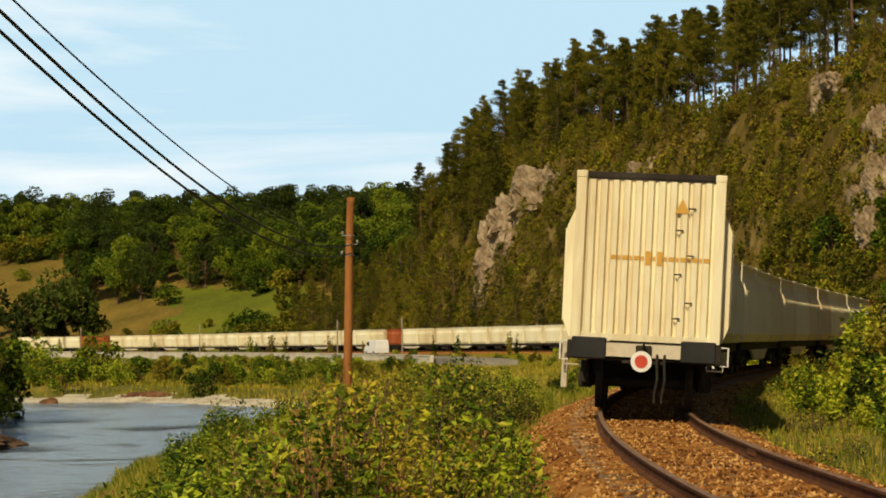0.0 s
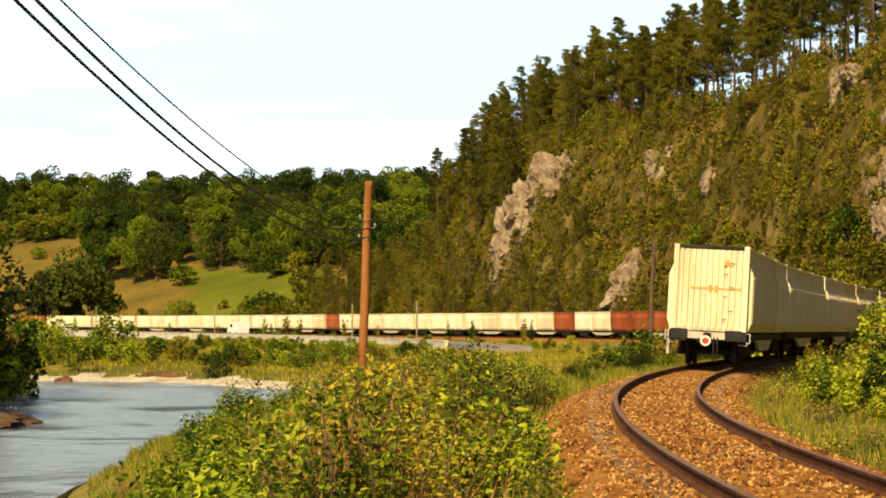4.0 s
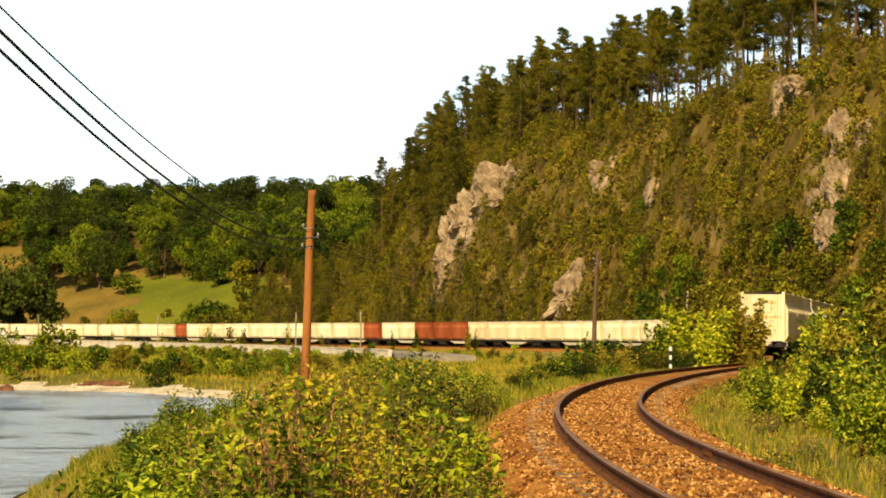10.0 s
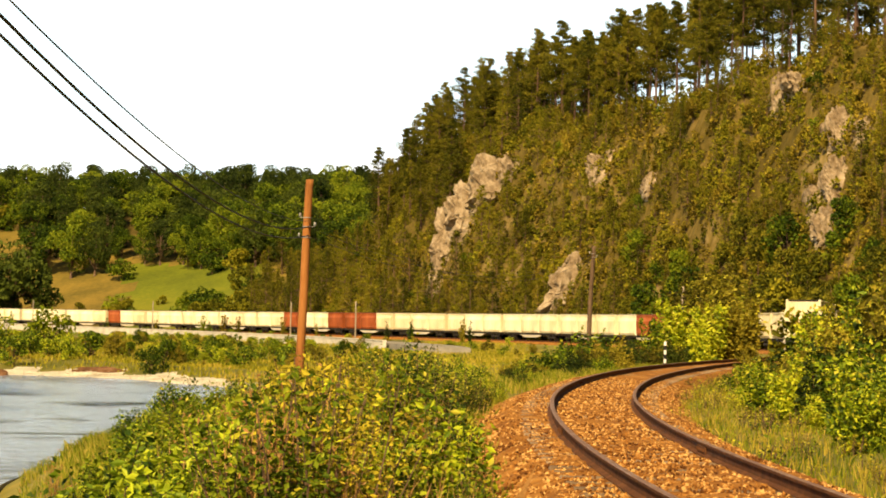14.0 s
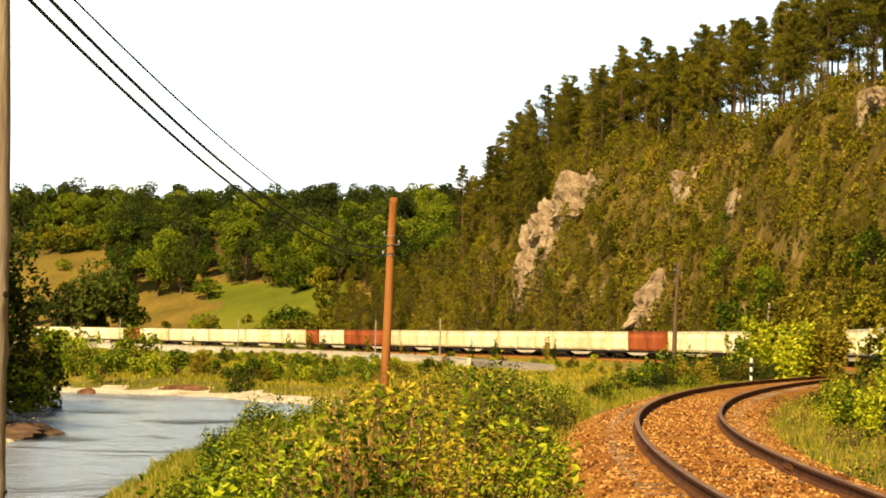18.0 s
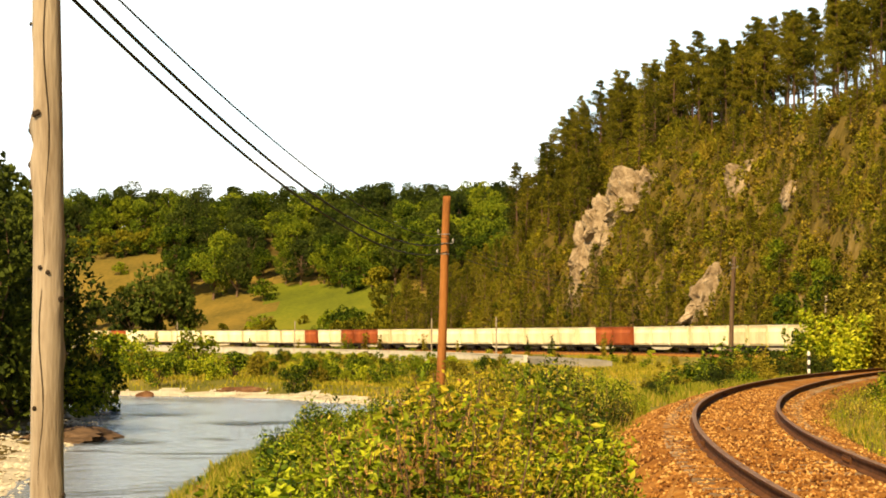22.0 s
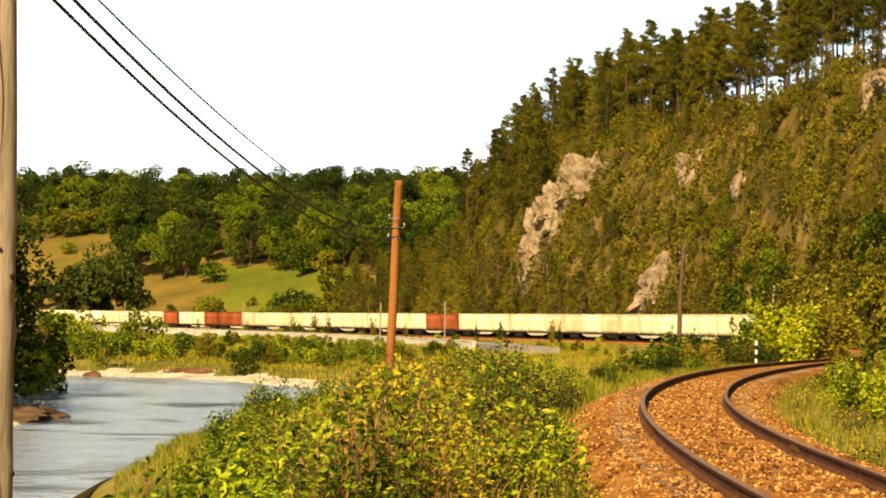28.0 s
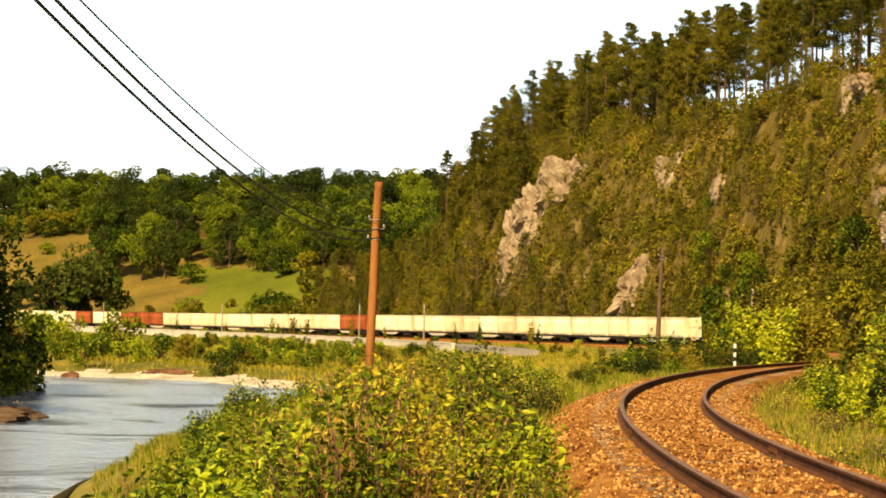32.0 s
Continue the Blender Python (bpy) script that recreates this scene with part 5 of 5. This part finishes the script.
for i in range(6):
    b = Build()
    b.box(-0.055, 0.055, -0.055, 0.055, i * 0.2, (i + 1) * 0.2, bev=0.008)
    part("band", b, M["white_paint"] if i % 2 else M["black_paint"], post, "white band" if i % 2 else "black band")
tagged(post, "short marker post with black and white bands", "marker post")

# ---- sloping concrete revetment on the near bank ----
revet = tagged(new("bank_revetment"), "grey concrete slope paving on the near river bank", "revetment", kind="structure")
for k in range(9):
    y0 = 42.0 + k * 2.6
    b = Build()
    xa, xb = np.interp(y0, [40, 48, 65, 90], [-8.95, -9.25, -8.35, -6.95]), np.interp(y0 + 2.58, [40, 48, 65, 90], [-8.95, -9.25, -8.35, -6.95])
    top = [(xa, y0, -3.16), (xb, y0 + 2.58, -3.16), (xb + 1.1, y0 + 2.58, -2.55), (xa + 1.1, y0, -2.55)]
    b.add([(x, y, z + 0.06) for x, y, z in top] + [(x, y, z - 0.4) for x, y, z in top],
          [(0, 3, 2, 1), (4, 5, 6, 7), (0, 1, 5, 4), (1, 2, 6, 5), (2, 3, 7, 6), (3, 0, 4, 7)])
    part("slab", b, M["road"], revet)

# ---- road, retaining wall and van ----
def offset_frames(s0, s1, step, off, z):
    out = []
    s = s0
    while s <= s1:
        p, h, side = on_line(s)
        q = p + side * off
        out.append((Vector((q.x, q.y, z)), side, UP))
        s += step
    return out


b = Build()
b.sweep([(-3.0, -0.02), (-3.0, -1.4), (3.0, -1.4), (3.0, -0.02), (0, 0.05)], offset_frames(225, 900, 6, -36.5, -1.55))
tagged(put("road", b.mesh("road", M["road"])), "pale grey country road beside the railway", "road", kind="structure")
wall = tagged(new("retaining_wall"), "pale concrete retaining wall below the road", "wall", kind="structure")
for k in range(26):
    b = Build()
    s0 = 258 + k * 9.0
    b.sweep([(-0.2, -1.75), (0.2, -1.75), (0.2, 0.0), (-0.2, 0.0)], offset_frames(s0, s0 + 8.95, 2.98, -40.2, -1.32))
    b.sweep([(-0.28, 0.0), (0.28, 0.0), (0.28, 0.12), (-0.28, 0.12)], offset_frames(s0, s0 + 8.95, 2.98, -40.2, -1.32))
    part("wall_panel", b, M["concrete"], wall)


def delivery_van():
    v = new("delivery_van")
    b = Build()
    side = [(-2.45, 0.35), (-2.5, 1.0), (-2.42, 1.95), (-2.2, 2.08), (0.9, 2.08), (1.25, 1.95), (1.85, 1.25), (2.45, 1.05), (2.55, 0.75), (2.5, 0.35)]
    n = len(side)
    vs = []
    for x, k in ((-0.95, 0), (-0.9, 0.03), (0.9, 0.03), (0.95, 0)):
        vs += [(x * (0.93 if z > 1.3 else 1.0), y, z + (k if z > 1.9 else 0)) for y, z in side]
    fs = [(r * n + i, r * n + (i + 1) % n, (r + 1) * n + (i + 1) % n, (r + 1) * n + i) for r in range(3) for i in range(n)]
    fs += [tuple(reversed(range(n))), tuple(3 * n + i for i in range(n))]
    b.add(vs, fs)
    part("body", b, M["white_paint"], v)
    b = Build()
    b.add([(-0.78, 1.30, 1.93), (0.78, 1.30, 1.93), (0.84, 1.84, 1.30), (-0.84, 1.84, 1.30)], [(0, 1, 2, 3)])
    part("windscreen", b, M["glass_dark"], v, "dark windscreen")
    for s in (-1, 1):
        b = Build()
        x0, x1 = sorted((s * 0.885, s * 0.955))
        b.box(x0, x1, 0.35, 1.3, 1.32, 1.85, bev=0.01)
        part("side_window", b, M["glass_dark"], v, "dark side window")
        for y in (-1.5, 1.6):
            b = Build()
            b.tube([(s * 0.76, y, 0.33), (s * 0.97, y, 0.33)], 0.33, 16)
            w = part("wheel", b, M["black_paint"], v)
            b = Build()
            b.tube([(s * 0.96, y, 0.33), (s * 0.985, y, 0.33)], 0.19, 12)
            part("rim", b, M["steel"], w, "grey steel rim")
        b = Build()
        b.box(s * 0.7 - 0.15, s * 0.7 + 0.15, 2.42, 2.5, 0.78, 0.98, bev=0.02)
        part("headlight", b, M["glass_dark"], v)
    return tagged(v, "white delivery van driving along the road", "van")


van = delivery_van()

# ---- the train ----
PITCH, CLEN, WL = 19.6, 6.08, 18.75


def rear_at(t):
    return 34.0 + 7.9 * t + 0.0202 * t * (32 - t)


HW, Z0, Z1, ZM = 1.22, 1.16, 3.93, 3.02


def container_meshes(colour):
    """Body, one side wall, and corner frame of a 6 m open-topped container; the origin under its rear end."""
    b = Build()
    L = CLEN
    rear = [(-HW + 0.07, 0.09)]                # corrugated ends, in plan
    for i in range(11):
        x = -HW + 0.20 + i * 0.189
        rear += [(x, 0.09), (x + 0.03, 0.02), (x + 0.115, 0.02), (x + 0.145, 0.09)]
    rear += [(HW - 0.07, 0.09)]
    plan = rear + [(x, L - y) for x, y in reversed(rear)]
    n = len(plan)
    b.add([(x, y, Z0) for x, y in plan] + [(x, y, Z1 - 0.14) for x, y in plan],
          [(i, (i + 1) % n, n + (i + 1) % n, n + i) for i in range(n)] + [tuple(reversed(range(n))), tuple(range(n, 2 * n))])
    body = b.mesh("body", M[colour])
    walls = []
    for s in (-1, 1):
        b = Build()
        x0, x1, x2 = s * (HW - 0.05), s * (HW + 0.13), s * (HW + 0.03)
        prof = [(x0, ZM + 0.42), (x1, ZM), (x1, Z0 + 0.28), (x2, Z0 + 0.03), (x0, Z0 + 0.03)]
        vs = [(x, 0.2, z) for x, z in prof] + [(x, L - 0.2, z) for x, z in prof]
        b.add(vs, [(i, (i + 1) % 5, 5 + (i + 1) % 5, 5 + i) for i in range(5)] + [(4, 3, 2, 1, 0), (5, 6, 7, 8, 9)])
        for k in range(12):
            y = 0.38 + k * (L - 0.76) / 11
            xa, xb = sorted((x1 - s * 0.01, x1 + s * 0.03))
            b.box(xa, xb, y - 0.09, y + 0.09, Z0 + 0.3, ZM - 0.04)
            xc, xd = sorted((s * (HW - 0.08), s * (HW - 0.045)))
            b.box(xc, xd, y - 0.09, y + 0.09, ZM + 0.4, Z1 - 0.14)
        walls.append(b.mesh("side_wall", M[colour]))
    b = Build()
    for y in (0.0, L - 0.15):
        for x in (-HW, HW - 0.17):
            b.box(x, x + 0.17, y, y + 0.15, Z0, Z1 - 0.11, bev=0.012)
            b.box(x - 0.006, x + 0.176, y - 0.006, y + 0.156, Z1 - 0.12, Z1, bev=0.015)
        b.box(-HW + 0.17, HW - 0.17, y + 0.02, y + 0.13, Z0, Z0 + 0.11)
    for x in (-HW, HW - 0.10):
        b.box(x, x + 0.10, 0.15, L - 0.15, Z1 - 0.15, Z1 - 0.03, bev=0.015)
    frame_mesh = b.mesh("corner_frame", M[colour])
    b = Build()
    b.box(-HW + 0.175, HW - 0.175, -0.05, 0.05, Z1 - 0.11, Z1 - 0.01, bev=0.01)
    return body, walls, frame_mesh, b.mesh("top_bar", M["wagon_dark"])


KIT = {c: container_meshes(c) for c in ("cream", "rust_red", "cream_dull")}


def underframe_meshes():
    b = Build()
    b.box(-0.35, 0.35, 0, WL, 0.80, 1.10)
    for x in (-1.15, 1.03):
        b.box(x, x + 0.12, 0, WL, 0.88, 1.12)
    for i in range(8):
        y = 0.3 + i * (WL - 0.6) / 7
        b.box(-1.1, 1.1, y - 0.08, y + 0.08, 0.9, 1.1)
    for y in (0.0, WL - 0.14):
        b.box(-1.25, 1.25, y, y + 0.14, 0.84, 1.14, bev=0.01)
    deck = b.mesh("underframe", M["wagon_dark"])
    b = Build()
    for s in (-1, 1):
        x = s * 1.09
        pr = [(5.6, 0.88), (WL - 5.6, 0.88), (WL - 7.2, 0.50), (7.2, 0.50)]
        b.add([(x - 0.05, y, z) for y, z in pr] + [(x + 0.05, y, z) for y, z in pr],
              [(0, 1, 2, 3), (7, 6, 5, 4), (0, 4, 5, 1), (1, 5, 6, 2), (2, 6, 7, 3), (3, 7, 4, 0)])
    belly = b.mesh("belly_girder", M["belly"])
    b = Build()
    for s in (-1, 1):
        x = s * 1.0
        b.box(x - 0.07, x + 0.07, -1.25, 1.25, 0.42, 0.62, bev=0.02)
        for y in (-0.9, 0.9):
            b.box(x - 0.12, x + 0.12, y - 0.2, y + 0.2, 0.34, 0.60, bev=0.03)
            b.tube([(x, y - 0.3, 0.6), (x, y - 0.3, 0.8)], 0.08, 8)
            b.tube([(x, y + 0.3, 0.6), (x, y + 0.3, 0.8)], 0.08, 8)
    b.box(-1.0, 1.0, -0.25, 0.25, 0.5, 0.8)
    bogie = b.mesh("bogie", M["wagon_dark"])
    b = Build()
    for s in (-1, 1):
        b.tube([(s * 0.69, 0, 0.46), (s * 0.72, 0, 0.46), (s * 0.725, 0, 0.46), (s * 0.82, 0, 0.46)], [0.49, 0.49, 0.46, 0.455], 20)
    b.tube([(-0.95, 0, 0.46), (0.95, 0, 0.46)], 0.085, 8)
    wheelset = b.mesh("wheelset", M["wagon_dark"])
    b = Build()
    b.tube([(0, 0.0, 1.02), (0, -0.22, 1.02)], 0.09, 12)
    b.tube([(0, -0.22, 1.02), (0, -0.40, 1.02)], 0.065, 12)
    b.box(-0.28, 0.28, -0.45, -0.40, 0.85, 1.20, bev=0.02)
    buffer = b.mesh("buffer", M["black_paint"])
    return deck, belly, bogie, wheelset, buffer


UNDER = underframe_meshes()
REDS = {(6, 0), (6, 1), (11, 1), (11, 2), (12, 0), (13, 0), (17, 2), (25, 0), (25, 1)}


def wagon(k):
    """Flat wagon carrying three containers; its origin on the rails under its rear end, y forward."""
    w = new("container_wagon")
    deck, belly, bogie, wheelset, buffer = UNDER
    put("underframe", deck, w, "dirty black steel underframe")
    put("belly_girder", belly, w, "pale girder slung under the middle")
    for y in (2.6, WL - 2.6):
        bo = put("bogie", bogie, w, m=pose(0, y, 0))
        for dy in (-0.9, 0.9):
            put("wheelset", wheelset, bo, m=pose(0, dy, 0))
    for x in (-0.875, 0.875):
        put("buffer", buffer, w, m=pose(x, 0, 0))
        put("buffer", buffer, w, m=pose(x, WL, 0, 0, 0, 180))
    for i in range(3):
        red = (k, i) in REDS
        colour = "rust_red" if red else ("cream_dull" if (k * 3 + i * 5) % 7 in (2, 5) else "cream")
        body, walls, fr, bar = KIT[colour]
        c = put("container", body, w, "rust-red corrugated container" if red else "cream corrugated container", pose(0, 0.12 + i * 6.22, 0))
        for sw in walls:
            put("side_wall", sw, c)
        put("corner_frame", fr, c)
        for y in (0.075, 0.9, 1.97, 3.04, 4.11, 5.18, CLEN - 0.075):
            put("top_bar", bar, c, m=pose(0, y, 0))
    n_red = sum((k, i) in REDS for i in range(3))
    text = ("container wagon loaded with three cream containers" if n_red == 0 else
            "container wagon loaded with three rust-red containers" if n_red == 3 else "container wagon loaded with cream and rust-red containers")
    return tagged(w, text, "freight wagon", "wagons of the train")


wagons = [wagon(k) for k in range(27)]

# the tail of the last wagon
tail = wagons[0]
tagged(tail, "last container wagon with a red and white tail disc", "freight wagon")
b = Build()
b.tube([(-0.03, -0.25, 0.84), (-0.03, -0.275, 0.84)], 0.17, 28)
disc = part("tail_disc", b, M["white_paint"], tail, "round white tail disc with a red centre")
b = Build()
b.tube([(-0.03, -0.274, 0.84), (-0.03, -0.284, 0.84)], 0.105, 24)
part("disc_centre", b, M["red_paint"], disc, "red centre")
for i in range(4):                           # rungs, left column
    b = Build()
    z = 3.36 - 0.77 * i
    b.tube([(0.63, 0.14, z), (0.63, 0.105, z), (0.73, 0.105, z), (0.73, 0.14, z)], 0.014, 6)
    part("rung", b, M["wagon_dark"], tail)
for i in range(3):
    b = Build()
    z = 3.0 - 0.72 * i
    b.tube([(0.44, 0.14, z), (0.44, 0.105, z), (0.54, 0.105, z), (0.54, 0.14, z)], 0.014, 6)
    part("rung", b, M["wagon_dark"], tail)
band = []                                    # faded orange band, painted on the ribs and between them
for i in range(2, 11):
    x = -HW + 0.20 + i * 0.189
    tall = 0.08 if i in (5, 6) else 0.0
    band.append((x + 0.028, x + 0.117, 0.132, 0.139, 2.49 - tall, 2.56 + tall))
    if i < 10:
        band.append((x + 0.148, x + 0.186, 0.200, 0.207, 2.49, 2.56))
for size in band:
    b = Build()
    b.box(*size)
    part("painted_band", b, M["orange_paint"], tail, "faded orange painted band")
b = Build()
b.add([(0.40, 0.128, 3.28), (0.64, 0.128, 3.28), (0.52, 0.128, 3.52), (0.40, 0.138, 3.28), (0.64, 0.138, 3.28), (0.52, 0.138, 3.52)],
      [(0, 1, 2), (5, 4, 3), (0, 3, 4, 1), (1, 4, 5, 2), (2, 5, 3, 0)])
part("warning_triangle", b, M["orange_paint"], tail, "orange warning triangle")
b = Build()
b.box(-0.13, 0.13, -0.10, 0.0, 0.92, 1.10, bev=0.02)
b.tube([(0.0, -0.08, 1.06), (0.0, -0.20, 1.06), (0.0, -0.24, 1.10), (0.0, -0.20, 1.14)], 0.03, 8)
part("coupling_hook", b, M["wagon_dark"], tail, "black drawhook")
for x in (0.22, 0.34):
    b = Build()
    b.tube([(x, -0.05, 0.95), (x, -0.22, 0.85), (x + 0.02, -0.24, 0.55), (x - 0.02, -0.16, 0.30), (x - 0.02, -0.14, 0.18)], 0.022, 8)
    part("brake_hose", b, M["wagon_dark"], tail, "black hanging brake hose")
for s in (-1, 1):
    b = Build()
    b.tube([(s * 1.02, -0.02, 0.80), (s * 1.02, -0.06, 0.74), (s * 1.28, -0.06, 0.74), (s * 1.28, -0.02, 0.80)], 0.016, 6)
    part("shunter_step", b, M["belly"], tail, "pale shunter's step rail")
    b = Build()
    b.tube([(s * 1.23, 0.02, 0.82), (s * 1.36, 0.0, 0.82), (s * 1.36, 0.0, 1.12), (s * 1.23, 0.02, 1.12)], 0.016, 6)
    part("hand_rail", b, M["white_paint"], tail, "white hand rail")
b = Build()
b.box(-1.34, -1.24, 0.25, 0.42, 0.35, 1.12, bev=0.01)
part("brake_lever_post", b, M["belly"], tail)
b = Build()
b.box(-0.74, 0.74, -0.06, -0.03, 0.90, 1.12)
part("headstock", b, M["belly"], tail, "pale painted headstock")


def wagon_pose(s):
    """The pose of a wagon whose rear end stands at s metres along the line."""
    a, _, _ = on_line(s + 2.6)
    c, _, _ = on_line(s + WL - 2.6)
    h = (c - a).normalized()
    side = h.cross(UP).normalized()
    m = Matrix((side, h, side.cross(h))).transposed().to_4x4()
    return Matrix.Translation(a - h * 2.6) @ m @ Matrix.Rotation(radians(cant(s + 8)), 4, "Y")


def van_pose(t):
    s = 304 + 17.7 * t
    p, h, side = on_line(s)
    q = p + side * -36.5
    m = Matrix((h.cross(UP).normalized(), h, UP)).transposed().to_4x4()
    return Matrix.Translation((q.x, q.y, -1.52)) @ m


# ---- pieces of the track: sleepers, fishplates, loose stones ----
b = Build()
b.box(-1.25, 1.25, -0.125, 0.125, -0.32, -0.148, bev=0.02)
sleeper_mesh = b.mesh("sleeper", M["sleeper"])
for i in range(150):
    s = 8 + i * 0.66
    p, h, side = on_line(s)
    c = radians(cant(s))
    sd = side * math.cos(c) - UP * math.sin(c)
    m = Matrix((sd, h, sd.cross(h))).transposed().to_4x4()
    put("sleeper", sleeper_mesh, track, "", Matrix.Translation(p - UP * 0.012) @ m @ Matrix.Rotation(random.uniform(-0.02, 0.02), 4, "Z"))
for s, off in ((27.5, -0.7525), (24.6, 0.7525), (52.0, -0.7525), (50.0, 0.7525)):
    p, h, side = on_line(s)
    c = radians(cant(s))
    sd = side * math.cos(c) - UP * math.sin(c)
    m = Matrix.Translation(p) @ Matrix((sd, h, sd.cross(h))).transposed().to_4x4()
    b = Build()
    for k in (-1, 1):
        x0, x1 = sorted((off + k * 0.014, off + k * 0.034))
        b.box(x0, x1, -0.35, 0.35, -0.13, -0.045, bev=0.006)
        for y in (-0.25, -0.09, 0.09, 0.25):
            xa, xb = sorted((off + k * 0.034, off + k * 0.055))
            b.box(xa, xb, y - 0.018, y + 0.018, -0.105, -0.07)
    put("fishplate", b.mesh("fishplate", M["rail_side"]), track, "bolted joint plate", m)


def stones(n, seed, reach, s0, s1, power, size):
    rng = np.random.RandomState(seed)
    V, Fc = [], []
    base = np.array([(1, 0, 0), (-1, 0, 0), (0, 1, 0), (0, -1, 0), (0, 0, 1), (0, 0, -1)], float)
    tri = [(0, 2, 4), (2, 1, 4), (1, 3, 4), (3, 0, 4), (2, 0, 5), (1, 2, 5), (3, 1, 5), (0, 3, 5)]
    px = [a for a, _ in prof]
    pz = [c for _, c in prof]
    for k in range(n):
        s = s0 + (s1 - s0) * rng.uniform() ** power
        o = rng.uniform(-reach, reach)
        if min(abs(o - 0.7525), abs(o + 0.7525)) < 0.1:
            continue
        p, h, side = on_line(s)
        c = radians(cant(s))
        sd = side * math.cos(c) - UP * math.sin(c)
        q = p + sd * o + sd.cross(h) * (float(np.interp(o, px, pz)) + 0.005)
        r = size * rng.uniform(0.5, 1.5)
        pts = base * rng.uniform(0.55, 1.2, (6, 3)) * r
        a = rng.normal(size=(3, 3))
        qm, _ = np.linalg.qr(a)
        pts = pts @ qm + np.array(q)[None]
        o0 = len(V)
        V += pts.tolist()
        Fc += [(i + o0, j + o0, l + o0) for i, j, l in tri]
    ob = put("ballast_stones", mesh_of("ballast_stones", V, Fc, M["stone"]), track, "loose brown ballast stones")
    ob["kind"] = "stuff"


stones(30000, 9, 2.4, 12, 62, 1.6, 0.024)

# stones on the river's gravel banks
rngs = np.random.RandomState(15)
V, Fc = [], []
tri = [(0, 2, 4), (2, 1, 4), (1, 3, 4), (3, 0, 4), (2, 0, 5), (1, 2, 5), (3, 1, 5), (0, 3, 5)]
base = np.array([(1, 0, 0), (-1, 0, 0), (0, 1, 0), (0, -1, 0), (0, 0, .6), (0, 0, -.6)], float)
X, Y = rngs.uniform(-42, -5, 30000), rngs.uniform(40, 185, 30000)
dr = polygon_distance(X, Y, RIVER)
ok = (dr > -0.3) & (dr < 3.0) & (np.abs(X / Y) < 0.28) & ((X < -12) | (Y > 90) | (dr < 0.5))
X, Y = X[ok][:6000], Y[ok][:6000]
Zs = ground_height(X, Y)
for x, y, z in zip(X, Y, Zs):
    r = 0.09 * rngs.uniform(0.4, 1.6) + (0.12 if rngs.uniform() < 0.03 else 0)
    o0 = len(V)
    V += (base * rngs.uniform(0.6, 1.2, (6, 3)) * r + [x, y, z + 0.02]).tolist()
    Fc += [(i + o0, j + o0, l + o0) for i, j, l in tri]
tagged(put("river_stones", mesh_of("river_stones", V, Fc, M["gravel_bank"])), "pale rounded stones along the water's edge", "stones", kind="stuff")


def motions():
    for k, ob in enumerate(wagons):
        walk(ob, [(t, wagon_pose(rear_at(t) + k * PITCH)) for t in range(0, 33)])
    walk(van, [(t, van_pose(t)) for t in range(0, 33)])


motions()
